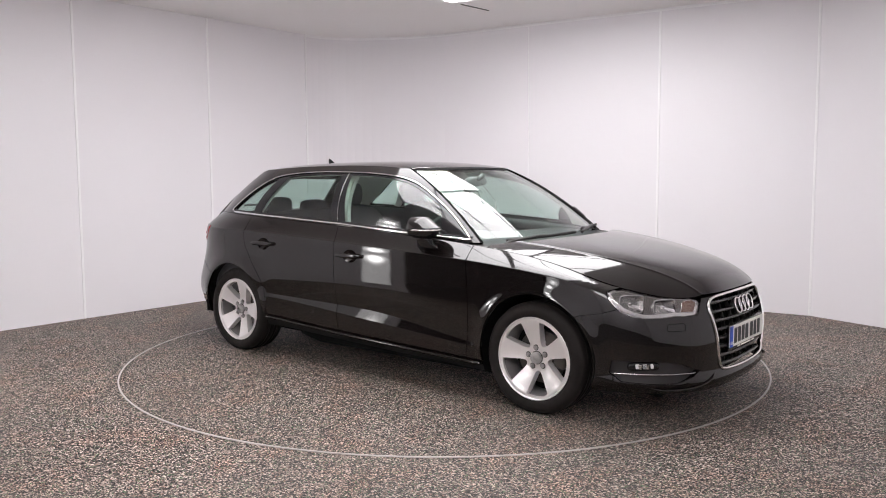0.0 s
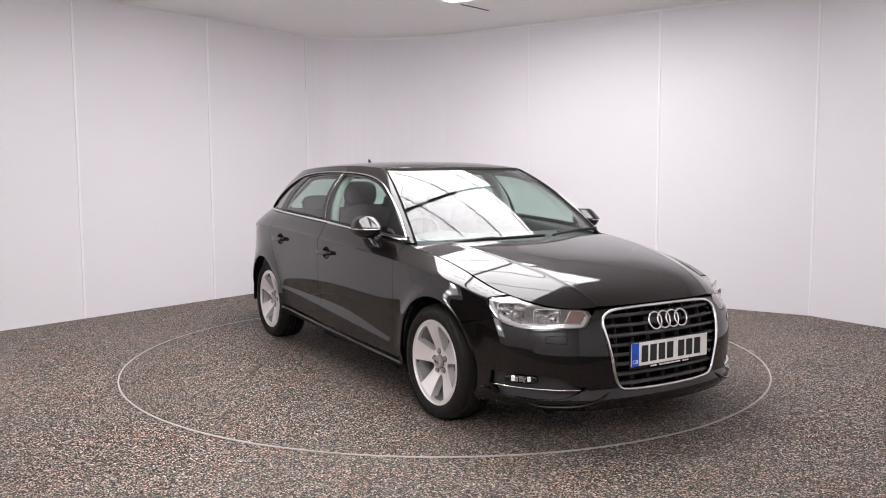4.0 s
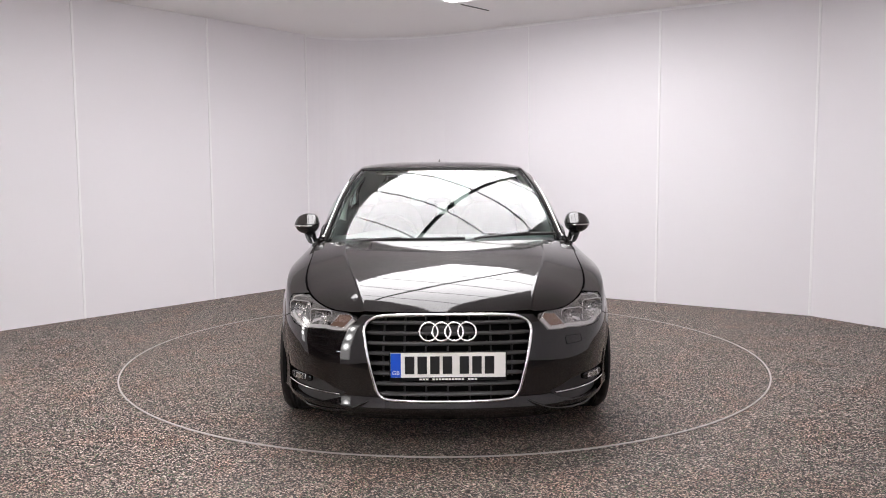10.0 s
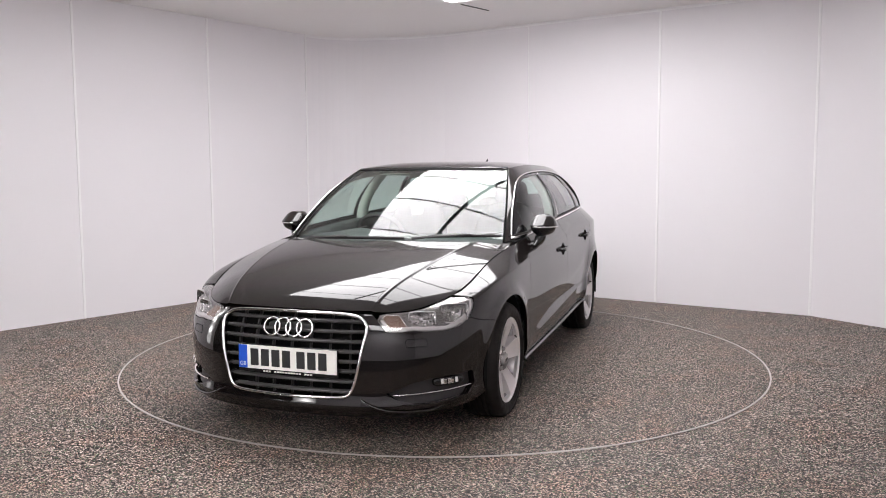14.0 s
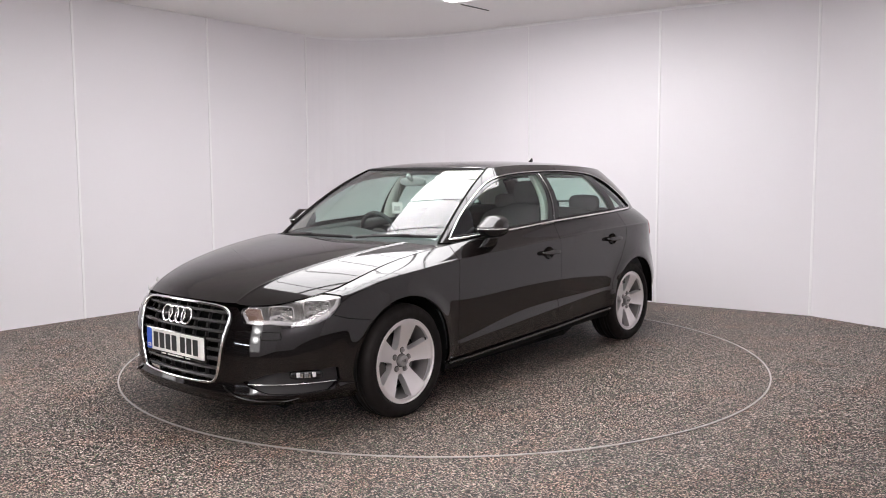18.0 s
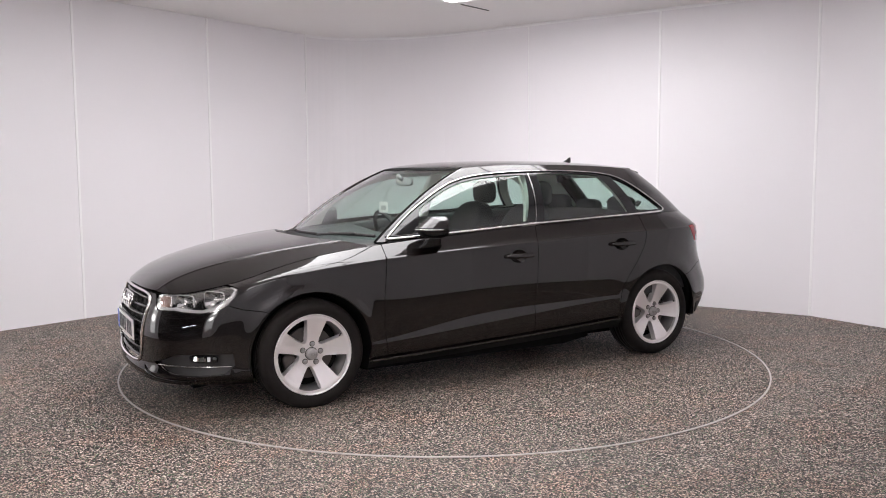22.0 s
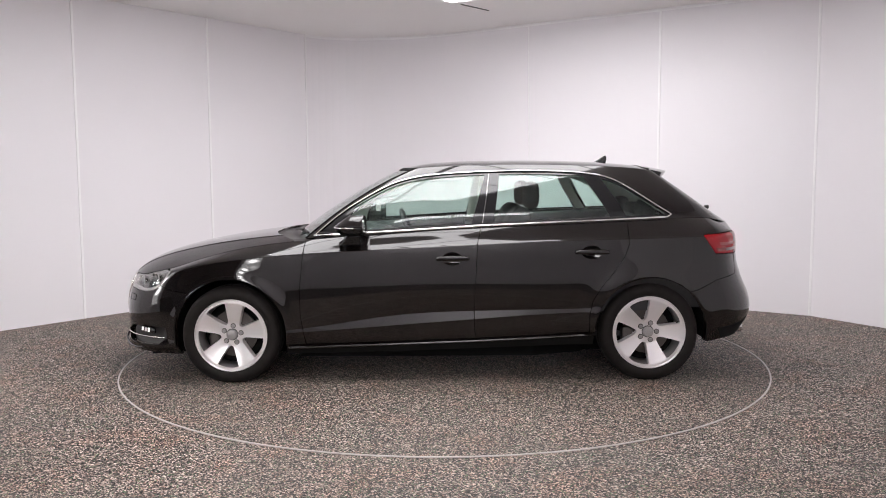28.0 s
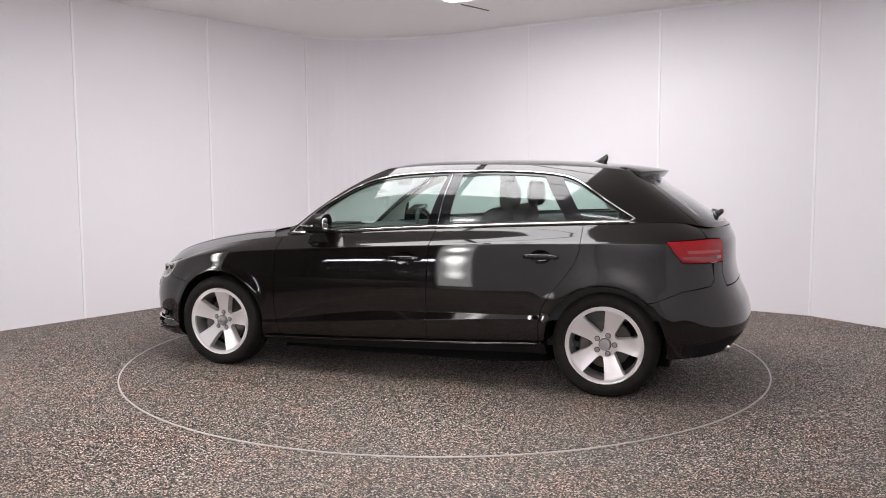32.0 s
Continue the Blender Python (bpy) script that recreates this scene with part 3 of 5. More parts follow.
_es = [_edge[np.argmin(np.abs(_edge[:, 0] - v))] for v in np.linspace(.88, 2.055, 26)]
EDGE_Y = Spline([e[0] for e in _es], [e[1] for e in _es])
EDGE_Z = Spline([e[0] for e in _es], [e[2] for e in _es])


def hood_base(x, y):
    """Crowned bonnet with a swept nose and two creases that run in towards the grille."""
    y = np.abs(y)
    k = np.clip((x - 1.05) / .95, 0, 1)
    sweep = (.22 * y ** 2 + .55 * y ** 4) * k * k * (3 - 2 * k)
    yc = .60 - .10 * (x - 1.0) - .085 * (x - 1.0) ** 2
    w = .004
    over = w * np.logaddexp(0, (y - yc) / w)
    step = .0040 / (1 + np.exp(-np.clip((y - yc) / .0023, -40, 40)))
    ridge = .0020 * np.exp(-((y - yc + .004) / .0055) ** 2) * np.clip((x - .98) / .1, 0, 1)
    return ridge + HOOD_Z(-(x + sweep))[:, 0] - .022 * y ** 2 - .15 * over - step * np.clip((x - .98) / .1, 0, 1)


_xs = np.linspace(.88, 2.055, 26)
_cor = EDGE_Z(_xs)[:, 0] - hood_base(_xs, EDGE_Y(_xs)[:, 0])
HOOD_FIT = Spline(_xs, _cor)


def hood(x, y):
    x, y = np.atleast_1d(np.asarray(x, float)), np.atleast_1d(np.asarray(y, float))
    q = np.clip(x, .88, 2.055)
    r = np.abs(y) / EDGE_Y(q)[:, 0]
    s = np.clip((r - .35) / .65, 0, 1.1)
    fade = np.clip((2.115 - x) / .10, 0, 1)
    fade = fade * fade * (3 - 2 * fade)
    return np.stack([x, y, hood_base(x, y) + HOOD_FIT(q)[:, 0] * s ** 2 * fade], 1)


_ur = np.linspace(0, 13, 2400)
_redge = cabin(_ur, np.ones(2400))
ROOF_Z = Spline([-.27, -.11, .09, .5, .9, 1.20, 1.46], [1.350, 1.380, 1.397, 1.404, 1.397, 1.380, 1.352])


def roof(x, y):
    x, y = np.atleast_1d(np.asarray(x, float)), np.atleast_1d(np.asarray(y, float))
    o = np.argsort(_redge[:, 0])
    ye = np.maximum(np.interp(x, _redge[o, 0], _redge[o, 1]), .05)
    ze = np.interp(x, _redge[o, 0], _redge[o, 2])
    zc = ROOF_Z(-x)[:, 0]
    r = np.abs(y) / ye
    g = 0.45 * r ** 2 + 0.55 * r ** 5
    return np.stack([x, y, zc + np.minimum(ze - zc, 0) * np.minimum(g, 1.5)], 1)


# ---------------------------------------------------------------- panels cut out of those surfaces
from mathutils import geometry as _geo


def resample(loop, step, closed=True):
    P = np.asarray(loop, float)
    if closed:
        P = np.concatenate([P, P[:1]])
    out = []
    for a, b in zip(P, P[1:]):
        n = max(1, int(round(np.hypot(*(b - a)) / step)))
        out += [a + (b - a) * i / n for i in range(n)]
    if not closed:
        out.append(P[-1])
    return np.array(out)


def inside(pts, loop):
    x, y = pts[:, 0], pts[:, 1]
    c = np.zeros(len(pts), bool)
    j = len(loop) - 1
    for i in range(len(loop)):
        xi, yi = loop[i]
        xj, yj = loop[j]
        hit = ((yi > y) != (yj > y)) & (x < (xj - xi) * (y - yi) / (yj - yi + 1e-15) + xi)
        c ^= hit
        j = i
    return c


def shrink(loop, g):
    """The loop moved inwards by g."""
    P = np.asarray(loop, float)
    area = np.sum(P[:, 0] * np.roll(P[:, 1], -1) - np.roll(P[:, 0], -1) * P[:, 1])
    d = np.roll(P, -1, 0) - P
    d /= np.hypot(d[:, 0], d[:, 1])[:, None] + 1e-12
    n = np.stack([-d[:, 1], d[:, 0]], 1) * (1 if area > 0 else -1)
    m = n + np.roll(n, 1, 0)
    k = np.maximum((m * n).sum(1), 0.4)
    return P + m / k[:, None] * g


def panel(name, fn, loop, step, mat, parent, label="", depth=0.012, lift=0.0, mirror=False, flip=False, holes=(), gap=0.0018, centre=(0.0, 0.0, 0.55), extra=None):
    """A piece of the surface fn(p, q) inside the loop of (p, q), with exact normals and a turned-in edge."""
    loop = shrink(loop, gap) if gap else loop
    holes = [shrink(h, -gap) if gap else h for h in holes]
    loops = [resample(loop, step)] + [resample(h, step) for h in holes]
    allb = np.concatenate(loops)
    lo, hi = loops[0].min(0), loops[0].max(0)
    gx, gy = np.meshgrid(np.arange(lo[0], hi[0] + step, step), np.arange(lo[1], hi[1] + step, step))
    gx[1::2] += step / 2
    grid = np.stack([gx.ravel(), gy.ravel()], 1)
    ok = inside(grid, loops[0])
    for h in loops[1:]:
        ok &= ~inside(grid, h)
    grid = grid[ok]
    if len(grid):
        dist = np.min(np.hypot(grid[:, None, 0] - allb[None, :, 0], grid[:, None, 1] - allb[None, :, 1]), 1)
        grid = grid[dist > step * 0.55]
    if extra is not None:
        more = extra[inside(extra, loops[0])]
        near = np.min(np.hypot(more[:, None, 0] - allb[None, :, 0], more[:, None, 1] - allb[None, :, 1]), 1)
        more = more[near > .004]
        clear = np.min(np.hypot(grid[:, None, 0] - more[None, :, 0], grid[:, None, 1] - more[None, :, 1]), 1)
        grid = np.concatenate([grid[clear > .0065], more])
    pts = np.concatenate([allb, grid])
    edges, k, rims = [], 0, []
    for l in loops:
        n = len(l)
        edges += [(k + i, k + (i + 1) % n) for i in range(n)]
        rims.append(list(range(k, k + n)))
        k += n
    vs, _e, fs, *_o = _geo.delaunay_2d_cdt([Vector(p) for p in pts], edges, [], 0, 1e-6)
    V = np.array([tuple(v) for v in vs])
    F = np.array([f for f in fs if len(f) == 3])
    cen = V[F].mean(1)
    ok = inside(cen, loops[0])
    for h in loops[1:]:
        ok &= ~inside(cen, h)
    F = F[ok]
    P = fn(V[:, 0], V[:, 1])
    e = 2e-4
    d1 = fn(V[:, 0] + e, V[:, 1]) - fn(V[:, 0] - e, V[:, 1])
    d2 = fn(V[:, 0], V[:, 1] + e) - fn(V[:, 0], V[:, 1] - e)
    N = np.cross(d1, d2)
    N /= np.linalg.norm(N, axis=1)[:, None] + 1e-12
    ref = P - np.array(centre)
    ref[:, 0] *= 0.5
    if (N * ref).sum() < 0:
        N = -N
    if flip:
        N = -N
    P = P + N * lift
    tri = P[F]
    fnrm = np.cross(tri[:, 1] - tri[:, 0], tri[:, 2] - tri[:, 0])
    bad = (fnrm * N[F].mean(1)).sum(1) < 0
    F[bad] = F[bad][:, ::-1]
    verts, norms, faces = [P], [N], [F]
    base = len(P)
    if depth > 0:
        # find each rim in the output by position
        cnt = {}
        for f in F:
            for a, b in ((f[0], f[1]), (f[1], f[2]), (f[2], f[0])):
                cnt[(a, b)] = 1
        rim = [(a, b) for a, b in cnt if (b, a) not in cnt]
        ids = sorted({i for ab in rim for i in ab})
        pos = {i: n for n, i in enumerate(ids)}
        top = P[ids]
        low = P[ids] - N[ids] * depth
        # side normals, pointing out of the panel
        sn = np.zeros_like(top)
        for a, b in rim:
            c = np.cross(P[b] - P[a], N[a])
            sn[pos[a]] += c
            sn[pos[b]] += c
        sn /= np.linalg.norm(sn, axis=1)[:, None] + 1e-12
        n = len(ids)
        verts += [top, low]
        norms += [sn, sn]
        side = []
        for a, b in rim:
            i, j = base + pos[a], base + pos[b]
            side += [(j, i, i + n), (j, i + n, j + n)]
        faces.append(np.array(side))
    V3, N3, F3 = np.concatenate(verts), np.concatenate(norms), np.concatenate(faces)
    made = []
    for sgn in ((1, -1) if mirror else (1,)):
        v, nn, ff = V3.copy(), N3.copy(), F3
        if sgn < 0:
            v[:, 1] *= -1
            nn[:, 1] *= -1
            ff = F3[:, ::-1]
        me = bpy.data.meshes.new(name)
        me.from_pydata(v.tolist(), [], ff.tolist())
        me.materials.append(mat)
        me.shade_smooth()
        me.normals_split_custom_set_from_vertices(nn.tolist())
        ob = new(name, me)
        ob.parent = parent
        if label:
            tagged(ob, label)
        made.append(ob)
    return made if mirror else made[0]


def side_skin(x, z):
    return skin(side_a(x, z), z)


def side_cabin(x, z):
    u, t = cabin_side(x, z)
    return cabin(u, t)


def arc_pts(cx, cz, r, a0, a1, n=24):
    return [(cx + r * math.cos(radians(a0 + (a1 - a0) * i / n)), cz + r * math.sin(radians(a0 + (a1 - a0) * i / n))) for i in range(n + 1)]


def tube(name, pts, r, mat, parent, label="", closed=False, seg=8, flat=None, nrm=None):
    """A bar of round (or flat) section along points."""
    P = [Vector(p) for p in pts]
    n = len(P)
    bm = bmesh.new()
    rings = []
    for i, p in enumerate(P):
        d = (P[(i + 1) % n] - P[i - 1]) if closed else (P[min(i + 1, n - 1)] - P[max(i - 1, 0)])
        d.normalize()
        up = Vector(nrm[i]) if nrm is not None else Vector((0.02, 0.03, 1))
        s = d.cross(up).normalized()
        w = s.cross(d).normalized()
        ra, rb = (flat if flat else (r, r))
        rings.append([bm.verts.new(p + s * (ra * math.cos(2 * math.pi * k / seg)) + w * (rb * math.sin(2 * math.pi * k / seg))) for k in range(seg)])
    for i in range(n if closed else n - 1):
        a, b = rings[i], rings[(i + 1) % n]
        for k in range(seg):
            bm.faces.new((a[k], a[(k + 1) % seg], b[(k + 1) % seg], b[k]))
    if not closed:
        bm.faces.new(rings[0][::-1])
        bm.faces.new(rings[-1])
    bmesh.ops.recalc_face_normals(bm, faces=bm.faces)
    return part(name, bm, mat, parent, label, smooth=True)


def flip_y(ob, name=None):
    """The same part on the car's other side."""
    me = ob.data.copy()
    co = np.empty(len(me.vertices) * 3)
    me.vertices.foreach_get("co", co)
    co = co.reshape(-1, 3)
    co[:, 1] *= -1
    me.vertices.foreach_set("co", co.ravel())
    me.flip_normals()
    o = new(name or ob.name.split(".")[0], me)
    o.parent = ob.parent
    if "label" in ob:
        o["label"] = ob["label"]
    return o


# ---------------------------------------------------------------- the car's body
CAR = tagged(new("car"), "glossy black five-door hatchback with chrome window trim and alloy wheels", "car")
WF, WR, WZ = 1.318, -1.318, 0.312
ARCH = 0.350


def top_z(x):
    x = np.atleast_1d(np.asarray(x, float))
    z = np.full(len(x), .8)
    for _ in range(6):
        z = skin_top(side_a(x, z))
    return z


def top_run(x0, x1, n, drop=0.0):
    xs = np.linspace(x0, x1, n)
    return list(zip(xs, top_z(xs) - drop))


DOOR_FRONT = [(.848, float(top_z(.848)[0])), (.856, .817), (.877, .60), (.877, .426), (.857, .30), (.845, .245)]
DOOR_MID = [(-.262, float(top_z(-.262)[0])), (-.236, .883), (-.217, .55), (-.214, .42), (-.22, .280)]
DOOR_REAR = [(-1.180, float(top_z(-1.18)[0])), (-1.176, .87), (-1.150, .795), (-1.085, .70), (-1.005, .605), (-.955, .52), (-.935, .43), (-.935, .318)]
LAMP_TIP = (1.712, .702)
WING_FRONT = [(1.745, float(top_z(1.745)[0])), LAMP_TIP, (1.735, .655), (1.775, .612), (1.70, .588), (1.60, .572)]
TAIL_FRONT = [(-1.655, .922), (-1.690, .872), (-1.745, .800)]

HANDLES = [(-.077, .785), (-.945, .822)]


def ellipse(cx, cz, rx, rz, n=28):
    return [(cx + rx * math.cos(2 * math.pi * i / n), cz + rz * math.sin(2 * math.pi * i / n)) for i in range(n)]


wing = top_run(.85, 1.745, 24) + WING_FRONT[1:] + arc_pts(WF, WZ - .002, ARCH, 46, 192, 40) + DOOR_FRONT[::-1][:-1]
_tx = np.arange(-1.75, 1.72, .012)
_tz = ZLINE[6](side_a(_tx, np.full(len(_tx), .86)))[:, 0]
shoulder = np.concatenate([np.stack([_tx, _tz + d], 1) for d in (-.010, -.004, -.001, .002, .006, .010, .013, .018)])
_wx = np.arange(-.96, .96, .009)
_wa = side_a(_wx, np.full(len(_wx), .4))
wedge = [np.stack([_wx, ZLINE[k](_wa)[:, 0] + d], 1) for k in (2, 3) for d in (-.0085, -.0015, .0015, .0085)]
wedge[3], wedge[4] = (np.stack([_wx, np.minimum(w[:, 1], (ZLINE[2](_wa)[:, 0] + ZLINE[3](_wa)[:, 0]) / 2)], 1) if k == 3 else w for k, w in ((3, wedge[3]), (4, wedge[4])))
shoulder = np.concatenate([shoulder] + wedge)
panel("front_wing", side_skin, wing, .011, PAINT, CAR, mirror=True, extra=shoulder)
fdoor = DOOR_FRONT[::-1] + top_run(.84, -.255, 20)[1:] + DOOR_MID + [(.3, .262)]
FD = panel("front_door", side_skin, fdoor, .022, PAINT, CAR, mirror=True, extra=shoulder, holes=[ellipse(*HANDLES[0], .062, .040)])
rdoor = DOOR_MID[::-1] + top_run(-.27, -1.175, 18)[1:] + DOOR_REAR + [(-.6, .298)]
RD = panel("rear_door", side_skin, rdoor, .022, PAINT, CAR, mirror=True, extra=shoulder, holes=[ellipse(*HANDLES[1], .062, .040)])
quarter = (DOOR_REAR[::-1] + top_run(-1.19, -1.79, 12) + [(-1.83, .985), (-1.87, .935)] + TAIL_FRONT
           + [(-1.90, .792), (-1.915, .70), (-1.90, .665), (-1.75, .640), (-1.62, .585)] + arc_pts(WR, WZ - .002, ARCH, 132, 2, 38)[0:])
panel("rear_quarter_panel", side_skin, quarter, .020, PAINT, CAR, mirror=True, extra=shoulder)
sill = [(.965, .240), (.845, .243), (.3, .260), (-.22, .278), (-.6, .296), (-.935, .316), (-.966, .316), (-.966, .232), (-.3, .208), (.3, .188), (.97, .172)]
panel("side_sill", side_skin, [(x, z) for x, z in sill[:6]] + [(-.966, .316)] + [(x, z - .020) for x, z in sill[5::-1]], .024, PAINT, CAR, mirror=True, gap=.0005)
# lower sill in matt black, shade under the doors put into its colour
panel("dark_lower_sill", side_skin, [(.965, .218)] + [(x, z - .0215) for x, z in sill[1:6]] + [(-.966, .294), (-.966, .232), (-.3, .208), (.3, .188), (.97, .172)], .024, SILL, CAR, "lower sill, matt black in place of shaded body paint", mirror=True, gap=.0)


def a_of(x, z):
    return float(side_a([x], [z])[0])


def front_dom(a, z):
    return skin(a, z)


def sym(half):
    """A loop symmetric about the middle from its left half."""
    return half + [(-a, z) for a, z in half[::-1] if abs(a) > 1e-6]


def side_arc(cx, a0, a1, n=16):
    return [(a_of(x, z), z) for x, z in arc_pts(cx, WZ - .002, ARCH, a0, a1, n)]


GRILLE = [(0.0, .657), (.20, .655), (.335, .648), (.388, .628), (.410, .594), (.395, .535), (.345, .315), (.322, .276), (.285, .260), (0.0, .255)]
HEADLAMP = ([(.455, .628), (.468, .648)] + [(a, float(skin_top(a)[0]) - .001) for a in np.linspace(.52, a_of(1.75, .74), 9)]
            + [(a_of(*LAMP_TIP), LAMP_TIP[1]), (a_of(1.735, .655), .655), (a_of(1.775, .612), .612), (a_of(1.835, .578), .578),
               (a_of(1.90, .566), .566), (.70, .568), (.64, .574), (.58, .570), (.50, .573)])
FOG = [(.50, .284), (.56, .300), (.62, .325), (.70, .338), (a_of(1.86, .33), .345), (a_of(1.755, .33), .345), (a_of(1.745, .30), .28), (a_of(1.80, .26), .238), (.75, .224), (.63, .232), (.54, .258)]
bumper_half = ([(0.0, .664), (.20, .662), (.345, .656), (.43, .652), (.455, .628), (.50, .573), (.58, .570), (.64, .574), (.70, .568), (a_of(1.90, .566), .566),
                (a_of(1.835, .578), .578), (a_of(1.775, .612), .612), (a_of(1.70, .588), .588), (a_of(1.60, .572), .572)]
               + side_arc(WF, 46, -23) + [(a_of(1.70, .168), .168), (.75, .168), (.40, .166), (0.0, .166)])
FOG_R = [(-a, z) for a, z in FOG]


def chaikin(loop, times=2):
    for _ in range(times):
        L = np.asarray(loop, float)
        nx = np.roll(L, -1, 0)
        loop = np.stack([L * .75 + nx * .25, L * .25 + nx * .75], 1).reshape(-1, 2)
    return [tuple(v) for v in loop]


GRILLE_LOOP = chaikin(sym(GRILLE))
BUMPER = panel("front_bumper", front_dom, sym(bumper_half), .022, PAINT, CAR, holes=[GRILLE_LOOP, FOG, FOG_R], depth=.02)

hood_half = [(x, y) for x, y in _edge[:, :2][::24] if x > .93]
hood_loop = hood_half + [(.93, .742), (.965, .70), (1.07, .52), (1.125, .30), (1.14, 0)]
hood_loop = hood_loop + [(x, -y) for x, y in hood_loop[-2:0:-1]]
_cx = np.arange(1.0, 2.06, .010)
_cy = .60 - .10 * (_cx - 1.0) - .085 * (_cx - 1.0) ** 2
crease = np.concatenate([np.stack([_cx, s * (_cy + d)], 1) for s in (1, -1) for d in (-.018, -.012, -.008, -.004, 0.0, .004, .009)])
panel("bonnet", hood, hood_loop, .012, PAINT, CAR, gap=.0010, extra=crease)

roof_half = [(x, y) for x, y in _redge[:, :2][::36]]
roof_loop = roof_half + [(x, -y) for x, y in roof_half[-2:0:-1]]
panel("roof", roof, roof_loop, .03, PAINT, CAR, gap=.001)


# glasshouse
SU, ST = .34, .43


def cab_dom(p, q):
    return cabin(np.asarray(p) / SU, np.asarray(q) / ST)


def tail_dom(p, q):
    w = np.asarray(p) / SU
    return cabin(13 + w, np.asarray(q) / ST)


DLO = [(.795, .926), (.275, .957), (-.26, .988), (-.795, 1.011), (-1.30, 1.030), (-1.445, 1.036), (-1.470, 1.050), (-1.398, 1.094), (-1.255, 1.186), (-1.130, 1.262),
       (-1.05, 1.292), (-.968, 1.307), (-.80, 1.321), (-.675, 1.326), (-.38, 1.326), (-.085, 1.315), (.098, 1.298), (.281, 1.257), (.462, 1.170), (.642, 1.055)]


def smooth_run(pts, n):
    """The points joined by a smooth curve."""
    P = np.asarray(pts, float)
    c = np.concatenate([[0], np.cumsum(np.hypot(*np.diff(P, axis=0).T))])
    return [tuple(v) for v in Spline(c, P)(np.linspace(0, c[-1], n))]


DLO = DLO[:6] + smooth_run(DLO[6:] + DLO[:1], 90)[:-1]


def smooth_loop(loop, step=.02):
    return resample(loop, step)


dlo = smooth_loop(DLO, .03)
du, dt = cabin_side(dlo[:, 0], dlo[:, 1])
dlo_ut = list(zip(du * SU, dt * ST))
frame_loop = [(2.72 * SU, 0.0), (2.72 * SU, ST), (10.55 * SU, ST), (10.55 * SU, 0.0)]
panel("roof_side_frame", cab_dom, frame_loop, .02, PAINT, CAR, mirror=True, holes=[dlo_ut], gap=.001, depth=.03)

def screen_dom(p, q):
    return screen(p, np.asarray(q) / ST)


def screen_edge(t):
    """Half width of the glass at height t, where it meets the pillar."""
    y = cabin([2.74], [t])[0, 1]
    s = .7
    for _ in range(20):
        s += (y - screen([s], [t])[0, 1]) * .9
    return s


_we = [(screen_edge(t), t * ST) for t in np.linspace(.012, .985, 9)]
seal = [(2.715 * SU, .0), (2.715 * SU, ST), (2.82 * SU, ST), (2.82 * SU, 0.0)]
panel("windscreen_seal", cab_dom, seal, .015, SEAL, CAR, "black windscreen edge trim", mirror=True, lift=.003, depth=.004, gap=0)
_ws = screen_edge(.985)
panel("header_seal", screen_dom, [(-_ws, .963 * ST), (_ws, .963 * ST), (_ws, 1.012 * ST), (-_ws, 1.012 * ST)], .02, SEAL, CAR, "black strip along the top of the windscreen", lift=.003, depth=.003, gap=0)
panel("windscreen", screen_dom, _we + [(-s, q) for s, q in _we[::-1]], .03, WS_GLASS, CAR, "clear laminated windscreen glass", depth=.0)
hatch_half = [(0, 0.0), (-2.42 * SU, 0.0), (-2.42 * SU, ST), (0, ST)]
RW = [(0, .05 * ST), (-1.55 * SU, .07 * ST), (-1.95 * SU, .16 * ST), (-1.72 * SU, .88 * ST), (0, .9 * ST)]
rw = RW + [(-a, b) for a, b in RW[-2:0:-1]]
panel("upper_tailgate", tail_dom, hatch_half + [(-a, b) for a, b in hatch_half[-2:0:-1]], .03, PAINT, CAR, holes=[rw], depth=.02)
panel("rear_window", tail_dom, rw, .03, GLASS, CAR, "dark rear window glass", depth=0, lift=-.003)


def rear_dom(w, z):
    return skin(A_END + np.asarray(w), z)


def ra(x, z):
    return a_of(x, z) - A_END


tg_half = ([(w, float(skin_top(A_END + w)[0])) for w in np.linspace(0, ra(-1.79, 1.01), 14)] + [(ra(-1.83, .985), .985), (ra(-1.87, .935), .935),
           (-.57, .930), (-.585, .80), (-.60, .74), (-.58, .655), (0, .655)])
panel("lower_tailgate", rear_dom, tg_half + [(-a, z) for a, z in tg_half[-2:0:-1]], .03, PAINT, CAR)
TAIL = [(ra(-1.655, .922), .922), (ra(-1.87, .932), .931), (-.575, .926), (-.59, .80), (ra(-1.90, .80), .796), (ra(-1.745, .80), .802), (ra(-1.690, .872), .872)]
rb_half = ([(0, .652), (-.585, .652), (-.605, .74), (-.595, .795), (ra(-1.91, .79), .792), (ra(-1.915, .70), .70), (ra(-1.90, .665), .665), (ra(-1.75, .64), .640), (ra(-1.62, .585), .585)]
           + [(a_of(x, z) - A_END, z) for x, z in arc_pts(WR, WZ - .002, ARCH, 132, 189, 16)] + [(ra(-1.69, .24), .243), (ra(-1.80, .25), .250), (-.6, .268), (-.4, .285), (0, .290)])
panel("rear_bumper", rear_dom, rb_half + [(-a, z) for a, z in rb_half[-2:0:-1]], .026, PAINT, CAR, depth=.02)


# ---------------------------------------------------------------- side windows and trim
_db = np.array(DLO[:6])
_dt = np.array([DLO[5], DLO[6], *DLO[7:], DLO[0]])


def dlo_bot(x):
    return float(np.interp(-x, -_db[:, 0], _db[:, 1]))


_top_spl = _dt[np.argsort(_dt[:, 0])]


def dlo_top(x):
    return float(np.interp(x, _top_spl[:, 0], _top_spl[:, 1]))


